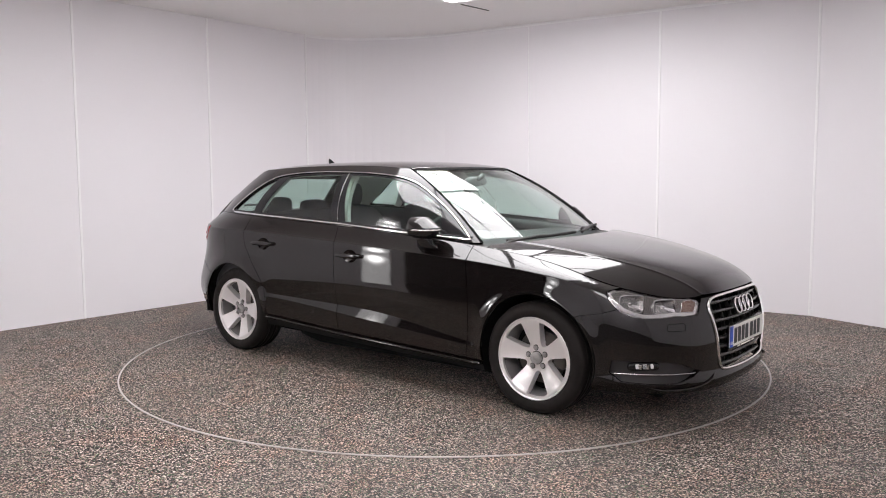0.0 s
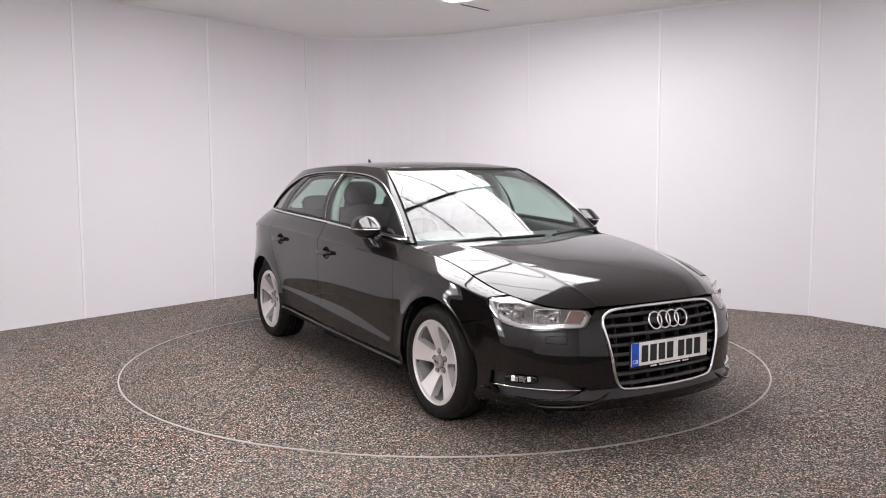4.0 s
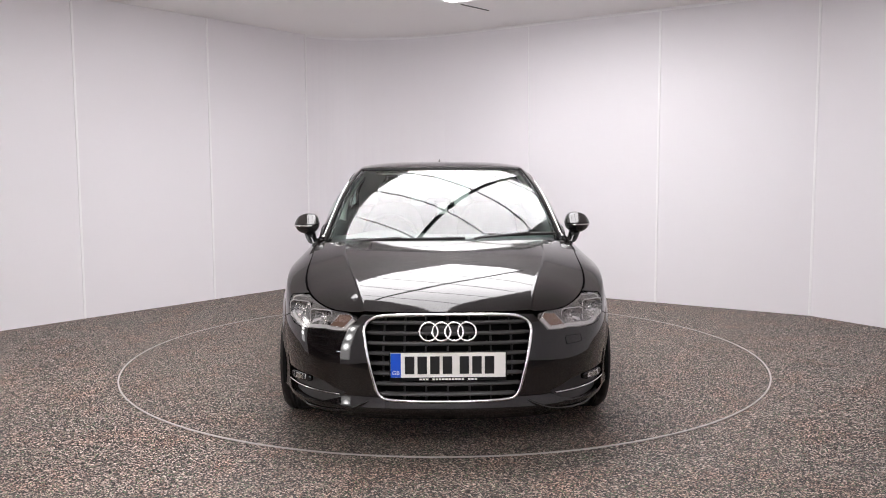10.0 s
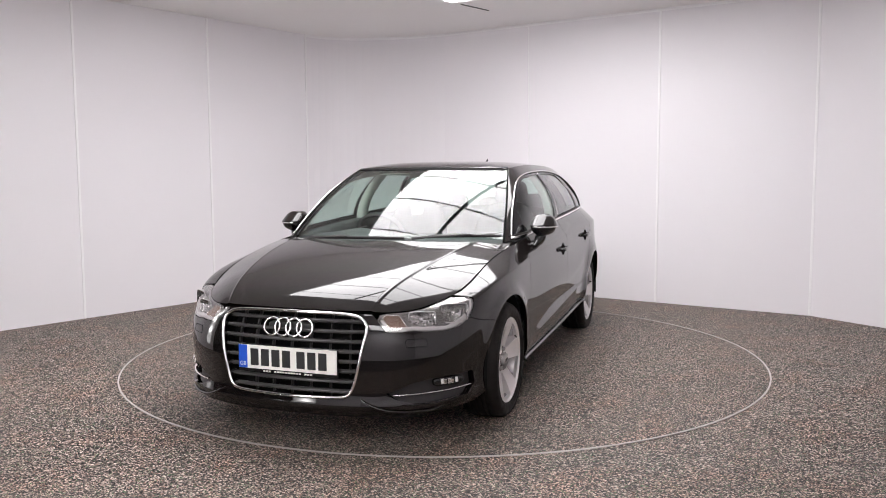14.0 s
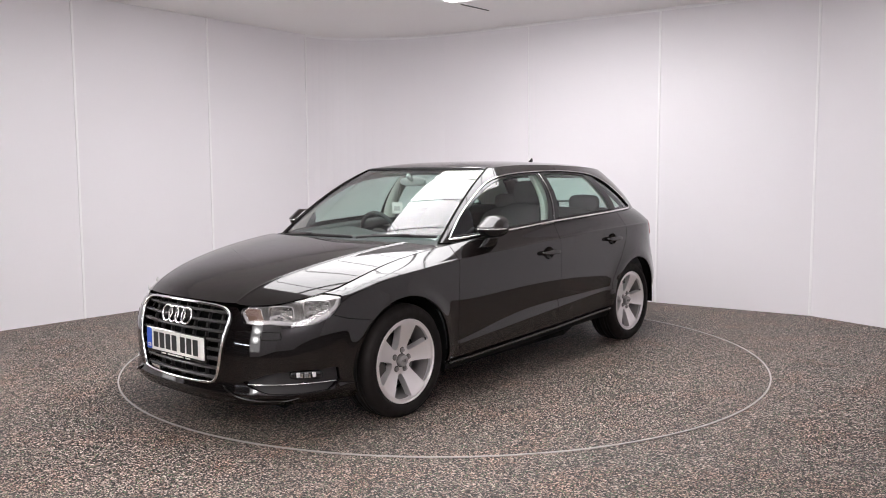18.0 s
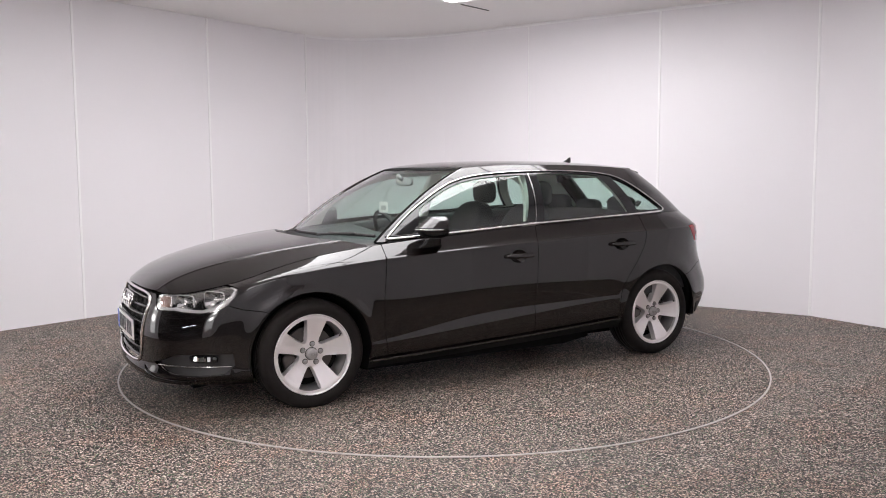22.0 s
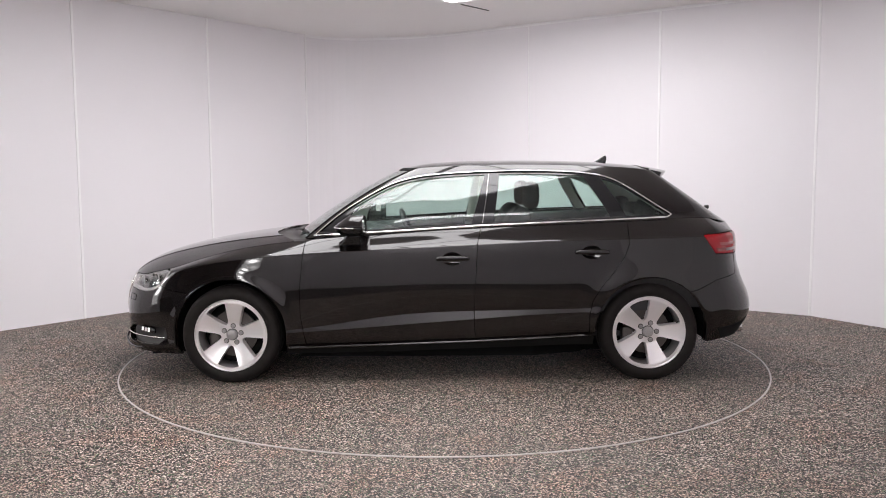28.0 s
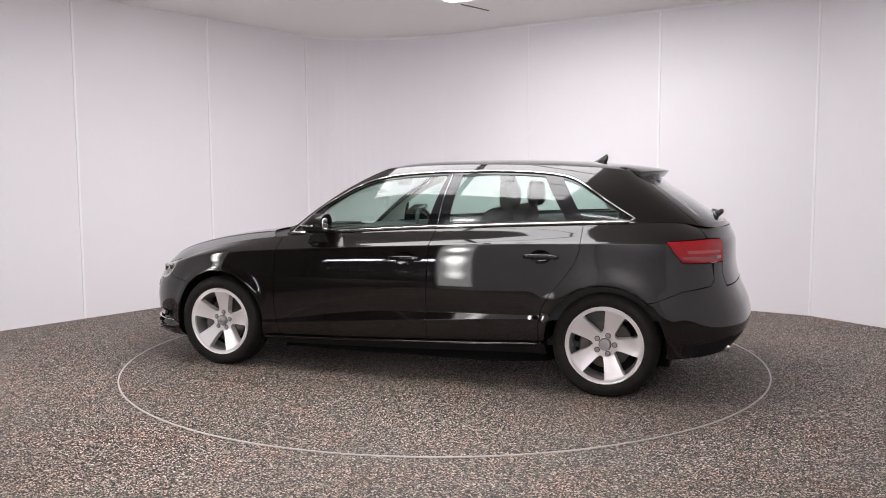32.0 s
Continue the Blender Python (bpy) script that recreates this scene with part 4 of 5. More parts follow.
def pane_loop(xb0, xt0, xb1, xt1, m):
    """Outline of a pane between two slanting edges, m inside the opening. Front edge first."""
    bot = [(x, dlo_bot(x) + m) for x in np.linspace(xb0, xb1, 14)]
    top = [(x, dlo_top(x) - m) for x in np.linspace(xt1, xt0, 18)]
    top = [(x, z) for x, z in top if z > dlo_bot(x) + m + .002]
    return bot + top


FG = pane_loop(.60, .55, -.200, -.288, .017)
RG = pane_loop(-.340, -.385, -1.078, -.918, .017)
QG = pane_loop(-1.180, -1.035, -1.425, -1.425, .015)
dlo_fine = [tuple(p) for p in resample(DLO, .03)]
panel("window_seal", side_cabin, dlo_fine, .02, PIANO, CAR, "gloss black window surround", mirror=True, holes=[FG, RG, QG], lift=-.004, gap=.0, depth=.0)
panel("front_door_window", side_cabin, FG, .03, GLASS, CAR, "clear greenish door glass", mirror=True, lift=-.009, depth=0, gap=-.004)
panel("rear_door_window", side_cabin, RG, .03, GLASS, CAR, "clear greenish door glass", mirror=True, lift=-.009, depth=0, gap=-.004)
panel("quarter_window", side_cabin, QG, .03, GLASS, CAR, "clear greenish quarter glass", mirror=True, lift=-.009, depth=0, gap=-.004)


def surface_line(fn, pts, lift):
    P = np.asarray(pts, float)
    e = 1e-3
    p = fn(P[:, 0], P[:, 1])
    n = np.cross(fn(P[:, 0] + e, P[:, 1]) - p, fn(P[:, 0], P[:, 1] + e) - p)
    n /= np.linalg.norm(n, axis=1)[:, None]
    ref = p - np.array([0, 0, .55])
    n = np.where((n * ref).sum(1)[:, None] < 0, -n, n)
    return p + n * lift, n


p, n = surface_line(side_cabin, resample(DLO, .02), .003)
o = tube("window_trim", p.tolist(), .006, CHROME, CAR, "bright chrome strip round the side windows", closed=True, seg=10, flat=(.0044, .0030), nrm=n.tolist())
flip_y(o)
p, n = surface_line(side_cabin, [(x, dlo_bot(x) - .003) for x in np.linspace(.80, -1.44, 70)], .003)
flip_y(tube("belt_trim", p.tolist(), .006, CHROME, CAR, "broad chrome strip under the side windows", seg=14, flat=(.0080, .0065), nrm=n.tolist()))
# thin chrome tube drawn as the bright line at the door gap
for q0, q1 in (((-.268, .995), (-.318, 1.318)),):
    p, n = surface_line(side_cabin, [(q0[0] + (q1[0] - q0[0]) * f, q0[1] + (q1[1] - q0[1]) * f) for f in np.linspace(0, 1, 24)], .001)
    flip_y(tube("pillar_bright_line", p.tolist(), .003, CHROME, CAR, "thin bright line on the middle pillar", seg=8, flat=(.0014, .0014), nrm=n.tolist()))
# bright-edged lip along the sill's upper edge
p, n = surface_line(side_skin, [tuple(v) for v in resample([(.955, .232), (.845, .232), (.3, .250), (-.22, .268), (-.6, .286), (-.93, .306)], .03, False)], .010)
flip_y(tube("sill_lip", p.tolist(), .006, PAINT, CAR, seg=12, flat=(.007, .012), nrm=n.tolist()))
# painted blade under the outer intakes
for sg in (1, -1):
    path = [(.37, .262), (.42, .232), (.50, .207), (.60, .197), (.72, .197), (.80, .204)]
    q = Spline(range(len(path)), path)(np.linspace(0, len(path) - 1, 40))
    p, n = surface_line(front_dom, [(sg * a, z) for a, z in q], .004)
    p = p - n * (.014 * (1 - np.clip(np.minimum(np.arange(40), np.arange(39, -1, -1)) / 7, 0, 1)))[:, None]
    tube("bumper_blade", p.tolist(), .01, PAINT, CAR, "painted blade under the intake", seg=14, flat=(.006, .008), nrm=n.tolist())
# black seal between tornado line and door at the belt
for x0, x1 in ((.80, -.20), (-.32, -1.15)):
    p, n = surface_line(side_cabin, [(x, dlo_bot(x) + .011) for x in np.linspace(x0, x1, 30)], .003)
    flip_y(tube("belt_seal", p.tolist(), .004, TRIM, CAR, seg=6, flat=(.004, .004), nrm=n.tolist()))


# ---------------------------------------------------------------- door handles
def recess(cx, cz, rx, rz, depth):
    def fn(x, z):
        P = side_skin(x, z)
        r2 = ((np.asarray(x) - cx) / rx) ** 2 + ((np.asarray(z) - cz) / rz) ** 2
        P[:, 1] -= depth * np.clip(1 - r2, 0, 1)
        return P
    return fn


def superblob(bm, c, size, ex=2.6, seg=28, rings=16, m=None):
    """A rounded block (superellipsoid)."""
    def sp(v, e):
        return math.copysign(abs(v) ** (2 / e), v)
    rows = []
    for i in range(1, rings):
        th = math.pi * i / rings - math.pi / 2
        row = []
        for j in range(seg):
            ph = 2 * math.pi * j / seg
            p = Vector((sp(math.cos(th), ex) * sp(math.cos(ph), ex), sp(math.cos(th), ex) * sp(math.sin(ph), ex), sp(math.sin(th), ex)))
            p = Vector((p.x * size[0] / 2, p.y * size[1] / 2, p.z * size[2] / 2))
            p = (m @ p if m else p) + Vector(c)
            row.append(bm.verts.new(p))
        rows.append(row)
    ends = []
    for s in (-1, 1):
        p = Vector((0, 0, s * size[2] / 2))
        ends.append(bm.verts.new((m @ p if m else p) + Vector(c)))
    for a, b in zip(rows, rows[1:]):
        for j in range(seg):
            bm.faces.new((a[j], a[(j + 1) % seg], b[(j + 1) % seg], b[j]))
    for j in range(seg):
        bm.faces.new((ends[0], rows[0][(j + 1) % seg], rows[0][j]))
        bm.faces.new((ends[1], rows[-1][j], rows[-1][(j + 1) % seg]))


for (hx, hz), doors in zip(HANDLES, (FD, RD)):
    made = panel("handle_bowl", recess(hx, hz, .064, .042, .030), ellipse(hx, hz, .063, .041), .008, PAINT, CAR, mirror=True, depth=0, gap=0)
    for ob, dr in zip(made, doors):
        ob.parent = dr
    for sgn, dr in zip((1, -1), doors):
        base = side_skin([hx], [hz])[0]
        bm = bmesh.new()
        superblob(bm, (base[0] - .004, sgn * (base[1] + .026), base[2] + .004), (.205, .024, .030), 3.4)
        superblob(bm, (base[0] + .088, sgn * (base[1] + .010), base[2] + .002), (.030, .036, .024), 3.0, 16, 10)
        superblob(bm, (base[0] - .092, sgn * (base[1] + .010), base[2] + .002), (.030, .036, .026), 3.0, 16, 10)
        part("door_handle", bm, PAINT, dr, "black door handle", smooth=True)


# ---------------------------------------------------------------- wheels
SPOKES = 5


def wheel_face(p, q):
    p, q = np.atleast_1d(np.asarray(p, float)), np.atleast_1d(np.asarray(q, float))
    r = np.hypot(p, q)
    th = np.arctan2(q, p)
    step = 2 * math.pi / SPOKES
    rel = (th + step / 2) % step - step / 2
    s = r * np.abs(np.sin(rel))
    y = -.003 - .036 * np.clip((.207 - r) / .13, 0, 1) ** 1.15
    hw = .040 + (r - .09) * .24
    y = y - .0022 * np.clip(1 - (s / hw) ** 2, 0, 1) * np.clip((r - .08) / .03, 0, 1) * np.clip((.205 - r) / .02, 0, 1)
    return np.stack([p, y, q], 1)


def spoke_window(k):
    """Opening between two broad spokes."""
    c = 2 * math.pi * (k + .5) / SPOKES
    pts = []
    for i in range(15):
        t = -1 + 2 * i / 14
        pts.append((.2065 - .003 * abs(t) ** 8, .332 * t))
    inner = [(.200, .338), (.170, .326), (.135, .302), (.108, .270), (.090, .225), (.079, .165), (.0735, .08)]
    side = [(r, a) for r, a in inner]
    loop = [(r, a) for r, a in pts] + side + [(.072, 0.0)] + [(r, -a) for r, a in side[::-1]]
    return [(r * math.cos(c + a), r * math.sin(c + a)) for r, a in loop]


def revolve(bm, prof, seg=64, closed=False):
    rows = []
    for i in range(seg):
        a = 2 * math.pi * i / seg
        rows.append([bm.verts.new((r * math.cos(a), w, r * math.sin(a))) for r, w in prof])
    m = len(prof)
    for i in range(seg):
        A, B = rows[i], rows[(i + 1) % seg]
        for j in range(m if closed else m - 1):
            bm.faces.new((A[j], A[(j + 1) % m], B[(j + 1) % m], B[j]))
    bmesh.ops.recalc_face_normals(bm, faces=bm.faces)


def build_wheel():
    """A wheel whose outer face looks along +y, hub at the origin of its outer face plane."""
    wh = tagged(new("wheel"), "silver five-spoke alloy wheel with a low black tyre")
    bm = bmesh.new()
    half = [(.225, .086), (.229, .097), (.241, .104), (.262, .110), (.281, .108), (.295, .100), (.305, .088), (.3108, .070), (.312, .048)]
    tread = []
    for w in (.044, .020, -.020, -.044):
        tread += [(.312, w + .004), (.306, w + .003), (.306, w - .003), (.312, w - .004)]
    prof = half + tread + [(r, -w) for r, w in half[::-1]] + [(.215, -.086), (.215, .086)]
    revolve(bm, [(r, w - .098) for r, w in prof], 96, True)
    part("tyre", bm, RUBBER, wh, "black low-profile tyre", smooth=True)
    bm = bmesh.new()
    for r in (.252, .288):
        revolve(bm, [(r - .0012, .0), (r, .0128 if r < .26 else .0108), (r + .0012, .0)], 96)
    part("sidewall_rib", bm, RUBBER, wh, smooth=True)
    # face with five windows
    outer = [(.2215 * math.cos(2 * math.pi * i / 80), .2215 * math.sin(2 * math.pi * i / 80)) for i in range(80)]
    panel("rim_face", wheel_face, outer, .0050, ALLOY, wh, "silver painted five-spoke rim", holes=[spoke_window(k) for k in range(SPOKES)], depth=.042, gap=0, centre=(0, -1.0, 0))
    bm = bmesh.new()
    revolve(bm, [(.219, -.006), (.2225, -.001), (.2255, .003), (.2290, .003), (.2315, -.002), (.2290, -.012)], 96)
    part("rim_lip", bm, ALLOY, wh, smooth=True)
    bm = bmesh.new()
    revolve(bm, [(.216, -.004), (.207, -.03), (.200, -.06), (.196, -.15), (.214, -.185)], 80)
    part("rim_barrel", bm, BARREL, wh, "inner rim barrel, silver darkened for shade", smooth=True)
    bm = bmesh.new()
    revolve(bm, [(.001, -.0150), (.026, -.0155), (.031, -.0170), (.033, -.021), (.034, -.050)], 40)
    part("hub_cap", bm, HUB, wh, "grey hub cap", smooth=True)
    bm = bmesh.new()
    revolve(bm, [(.0335, -.048), (.0335, -.0375), (.0375, -.0375), (.0375, -.048)], 40)
    part("hub_groove", bm, TRIM, wh)
    bm = bmesh.new()
    for k in range(4):
        g = Matrix.Translation(((k - 1.5) * .0098, -.0148, 0)) @ Matrix.Rotation(math.pi / 2, 4, "X")
        bmesh.ops.create_cone(bm, cap_ends=False, segments=16, radius1=.0075, radius2=.0075, depth=.002, matrix=g)
    part("cap_badge", bm, ALLOY_IN, wh)
    for k in range(5):
        a = 2 * math.pi * k / 5
        c = Vector((.056 * math.cos(a), 0, .056 * math.sin(a)))
        bm = bmesh.new()
        cyl(bm, c + Vector((0, -.050, 0)), c + Vector((0, -.0375, 0)), .0165, .0165, 24)
        part("bolt_recess", bm, ALLOY_IN, wh)
        bm = bmesh.new()
        cyl(bm, c + Vector((0, -.046, 0)), c + Vector((0, -.0300, 0)), .0120, .0120, 20)
        cyl(bm, c + Vector((0, -.040, 0)), c + Vector((0, -.0250, 0)), .0098, .0088, 6)
        part("wheel_bolt", bm, HUB, wh, "grey wheel bolt")
    bm = bmesh.new()
    revolve(bm, [(.07, -.098), (.07, -.085), (.148, -.085), (.148, -.107), (.07, -.107)], 64)
    part("brake_disc", bm, IRON, wh, "dull metal brake disc")
    bm = bmesh.new()
    revolve(bm, [(.005, -.125), (.19, -.125), (.21, -.15)], 40)
    part("brake_shield", bm, INNER, wh)
    bm = bmesh.new()
    superblob(bm, (-.125, -.092, .04), (.075, .06, .14), 4, 20, 12)
    part("brake_caliper", bm, IRON, wh, "grey brake caliper", smooth=True)
    a = 2 * math.pi * .5 / 5 * -1 + .28
    bm = bmesh.new()
    cyl(bm, (.196 * math.cos(a), -.012, .196 * math.sin(a)), (.183 * math.cos(a), .0, .183 * math.sin(a)), .005, .004, 10)
    part("valve", bm, TRIM, wh)
    return wh


WHEEL = build_wheel()
WHEEL.parent = CAR
WY, RAD = .872, .308


def wheel_pose(x, left, turn):
    """turn: degrees by which the spokes are turned."""
    m = Matrix.Translation((x, WY - (0 if x > 0 else .030), RAD + (-.003 if x > 0 else .001))) if left else Matrix.Translation((x, -WY + (0 if x > 0 else .030), RAD + (-.003 if x > 0 else .001))) @ Matrix.Rotation(math.pi, 4, "Z")
    return m @ Matrix.Rotation(radians(turn), 4, "Y")


for x, left, turn in ((WR, True, -180), (WF, False, -11), (WR, False, -35)):
    w = copy_thing(WHEEL, wheel_pose(x, left, turn))
    w.parent = CAR
WHEEL.matrix_basis = wheel_pose(WF, True, -169)

# wheel wells, floor pan and inner skin
for x in (WF, WR):
    for sgn in (1, -1):
        bm = bmesh.new()
        n = 28
        rows = []
        for i in range(n + 1):
            lo, hi = (-14, 202) if x > 0 else (-9, 188)
            a = radians(lo + (hi - lo) * i / n)
            r = ARCH + .012
            rows.append([bm.verts.new((x + r * math.cos(a), sgn * y, WZ + r * math.sin(a))) for y in (.855, .52)])
        c = bm.verts.new((x, sgn * .52, WZ))
        for p, q in zip(rows, rows[1:]):
            bm.faces.new((p[0], p[1], q[1], q[0]))
            bm.faces.new((p[1], c, q[1]))
        bmesh.ops.recalc_face_normals(bm, faces=bm.faces)
        part("wheel_arch_liner", bm, INNER, CAR)
bm = bmesh.new()
slab(bm, [(1.92, -.58), (1.92, .58), (1.72, .52), (.95, .52), (.91, .68), (-.60, .68), (-.92, .56), (-.96, .50), (-1.66, .48), (-1.66, -.48), (-.96, -.50), (-.92, -.56), (-.60, -.68), (.91, -.68), (.95, -.52), (1.72, -.52)], .128, .26)
bmesh.ops.recalc_face_normals(bm, faces=bm.faces)
part("floor_pan", bm, INNER, CAR)
inner = ([(1.66, .60), (1.70, .66)] + top_run(1.62, .9, 8, .06)
         + top_run(.9, -1.85, 30, .02) + [(-1.86, .62), (-1.64, .56)] + arc_pts(WR, WZ, ARCH + .008, 134, 2, 24)
         + [(-.95, .24), (.95, .19)] + arc_pts(WF, WZ, ARCH + .008, 190, 46, 24))
panel("inner_side", side_skin, inner, .04, INNER, CAR, mirror=True, lift=-.022, depth=0)
bm = bmesh.new()
slab(bm, [(2.02, -.40), (2.02, .40), (1.88, .60), (1.30, .60), (1.30, -.60), (1.88, -.60)], .20, .62)
bmesh.ops.recalc_face_normals(bm, faces=bm.faces)
part("engine_bay_block", bm, INNER, CAR)
# scuttle under the windscreen
bm = bmesh.new()
for s in (1,):
    P = [(1.16, 0, .905), (1.145, .35, .900), (1.07, .58, .895), (.93, .76, .885), (.80, .74, .90), (.90, .56, .895), (.965, .33, .898), (.985, 0, .900)]
    P = P[:4] + P[4:]
    full = P + [(x, -y, z) for x, y, z in P[::-1] if y > 0]
    outer = P[:4]
    innr = P[4:]
    ring_a = [bm.verts.new((x, -y, z)) for x, y, z in outer[:0:-1]] + [bm.verts.new(v) for v in outer]
    ring_b = [bm.verts.new((x, -y, z)) for x, y, z in innr[:3]] + [bm.verts.new(v) for v in innr[::-1]]
    for i in range(len(ring_a) - 1):
        bm.faces.new((ring_a[i], ring_a[i + 1], ring_b[i + 1], ring_b[i]))
bmesh.ops.recalc_face_normals(bm, faces=bm.faces)
bmesh.ops.solidify(bm, geom=bm.faces, thickness=.01)
part("scuttle", bm, TRIM, CAR, "black plastic scuttle panel")


# ---------------------------------------------------------------- grille, badge and plate
GRP = tagged(new("radiator_grille"), "tall grille in a chrome frame with dark grey horizontal slats")
GRP.parent = CAR
gl = GRILLE_LOOP
panel("grille_backing", front_dom, gl, .04, INNER, GRP, lift=-.075, depth=0, gap=0)
panel("grille_wall", front_dom, shrink(gl, -.001), .03, SEAL, GRP, lift=-.07, depth=-.07, gap=0)
p, n = surface_line(front_dom, resample(gl, .02), .001)
tube("grille_frame", p.tolist(), .008, CHROME, GRP, "bright chrome grille frame", closed=True, seg=10, flat=(.0085, .010), nrm=n.tolist())
SLAT = material("dark_grey_slat", (0.055, 0.053, 0.053), 0.24)
_gl = np.array(GRILLE)


def grille_half(z):
    i = np.argsort(_gl[3:9, 1])
    return float(np.interp(z, _gl[3:9, 1][i], _gl[3:9, 0][i]))


for k in range(8):
    z = .286 + k * .0485
    w = grille_half(z) - .004
    p, n = surface_line(front_dom, [(a, z) for a in np.linspace(-w, w, 25)], -.026)
    tube("grille_slat", p.tolist(), .01, SLAT, GRP, seg=10, flat=(.0115, .020), nrm=n.tolist())
for k in range(-3, 4):
    a = k * .105
    zs = (.262, .672) if abs(a) < .30 else (.36, .655)
    p, n = surface_line(front_dom, [(a, z) for z in np.linspace(zs[0], zs[1], 8)], -.048)
    tube("grille_rib", p.tolist(), .006, TRIM, GRP, seg=6, flat=(.0045, .012), nrm=n.tolist())


def torus(bm, c, R, r, axis="X", seg=40, sides=10, tilt=0.0):
    rows = []
    q = Matrix.Rotation(tilt, 4, "Y")
    for i in range(seg):
        a = 2 * math.pi * i / seg
        row = []
        for j in range(sides):
            b = 2 * math.pi * j / sides
            rr = R + r * math.cos(b)
            v = q @ Vector((r * math.sin(b), rr * math.cos(a), rr * math.sin(a)))
            row.append(bm.verts.new(Vector(c) + v))
        rows.append(row)
    for i in range(seg):
        A, B = rows[i], rows[(i + 1) % seg]
        for j in range(sides):
            bm.faces.new((A[j], A[(j + 1) % sides], B[(j + 1) % sides], B[j]))
    bmesh.ops.recalc_face_normals(bm, faces=bm.faces)


EMB_X = float(skin([0.0], [.583])[0, 0])
for k in range(4):
    bm = bmesh.new()
    torus(bm, (EMB_X + .006, (1.5 - k) * .0595, .583), .0425, .0055, tilt=radians(-17))
    part("badge_ring", bm, CHROME, GRP, "chrome badge ring", smooth=True)
bm = bmesh.new()
superblob(bm, (EMB_X - .022, 0, .583), (.03, .24, .05), 4)
part("badge_holder", bm, TRIM, GRP, smooth=True)

PLATE = tagged(new("number_plate"), "white number plate with a blue band and black bars")
PLATE.parent = CAR
PX0 = 2.172
bm = bmesh.new()
box(bm, (PX0 - .006, 0, .424), (.010, .545, .138), None, .004)
part("plate_holder", bm, PIANO, PLATE, "black plate holder")
bm = bmesh.new()
box(bm, (PX0 + .0015, 0, .430), (.004, .534, .116), None, .0015)
part("plate_sheet", bm, WHITE_PLATE, PLATE)
bm = bmesh.new()
box(bm, (PX0 + .0042, -.2430, .430), (.0012, .047, .114))
part("plate_band", bm, BLUE_PLATE, PLATE, "blue band")
band = bpy.data.curves.new("band_letters", "FONT")
band.body, band.size, band.align_x, band.extrude = "GB", .027, "CENTER", .0004
letters = new("band_letters", band)
bm = bmesh.new()
bm.from_mesh(bpy.data.meshes.new_from_object(letters))
bpy.data.objects.remove(letters)
bmesh.ops.transform(bm, matrix=Matrix(((0, 0, 1, PX0 + .0054), (1, 0, 0, -.2430), (0, 1, 0, .386), (0, 0, 0, 1))), verts=bm.verts)
part("band_letters", bm, WHITE_PLATE, PLATE, "white country letters")
y = -.203
for k in range(7):
    w = .049
    bm = bmesh.new()
    box(bm, (PX0 + .0042, y + w / 2, .430), (.0012, w - .005, .083))
    part("plate_bar", bm, INK, PLATE)
    y += w + .0095 + (.020 if k == 3 else 0)
bm = bmesh.new()
for k in range(18):
    if k not in (3, 14):
        box(bm, (PX0 + .0, -.128 + .0151 * k, .3625), (.0014, .0115, .0075))
part("holder_bar", bm, WHITE_PLATE, PLATE)

# fog lamp recesses and chrome blades
for sgn in (1, -1):
    fl = [(sgn * a, z) for a, z in FOG]
    FG_P = panel("fog_lamp_recess", front_dom, fl, .03, TRIM, CAR, "black lower intake beside the grille", lift=-.035, depth=-.036, gap=.0)
    line = [(sgn * a, .274 + .012 * (a - .53)) for a in np.linspace(.53, a_of(1.76, .29), 24)]
    p, n = surface_line(front_dom, line, -.004)
    tube("chrome_blade", p.tolist(), .004, CHROME, FG_P, "thin chrome strip", seg=8, flat=(.0042, .010), nrm=n.tolist())
    c0 = skin([sgn * (a_of(1.905, .32))], [.318])[0]
    ang = math.atan2(c0[1], .55 * sgn * sgn)
    turn = Matrix.Rotation(sgn * radians(48), 3, "Z")
    bm = bmesh.new()
    superblob(bm, (c0[0] - .014, c0[1] - sgn * .007, .318), (.030, .165, .042), 4, 24, 12, turn)
    part("fog_lamp", bm, PIANO, FG_P, "small fog lamp", smooth=True)
    bm = bmesh.new()
    for k, (wide, tip) in enumerate(((.020, 14), (.017, -12), (.022, 5), (.014, -22), (.018, 18))):
        along = (-.040, -.020, .001, .020, .037)[k]
        at = Vector((c0[0] - .008, c0[1] - sgn * .002, .319)) + turn @ Vector((0, along, 0))
        m = Matrix.Translation(at) @ turn.to_4x4() @ Matrix.Rotation(radians(tip), 4, "Z") @ Matrix.Rotation(radians(-.7 * tip), 4, "Y")
        box(bm, (0, 0, 0), (.024, wide, .026 - .002 * (k % 2)), m, .002)
    part("fog_reflector", bm, LAMP_IN, FG_P, "faceted silvery reflector")
    cover = [(sgn * a, z) for a, z in ((.600, .500), (.700, .502), (.706, .512), (.700, .536), (.606, .538), (.596, .528))]
    panel("washer_cover", front_dom, cover, .015, PAINT, BUMPER, lift=.0012, depth=.003, gap=0)
    p, n = surface_line(front_dom, resample(cover, .01), .0006)
    tube("cover_gap", p.tolist(), .0016, INNER, BUMPER, closed=True, seg=6, nrm=n.tolist())



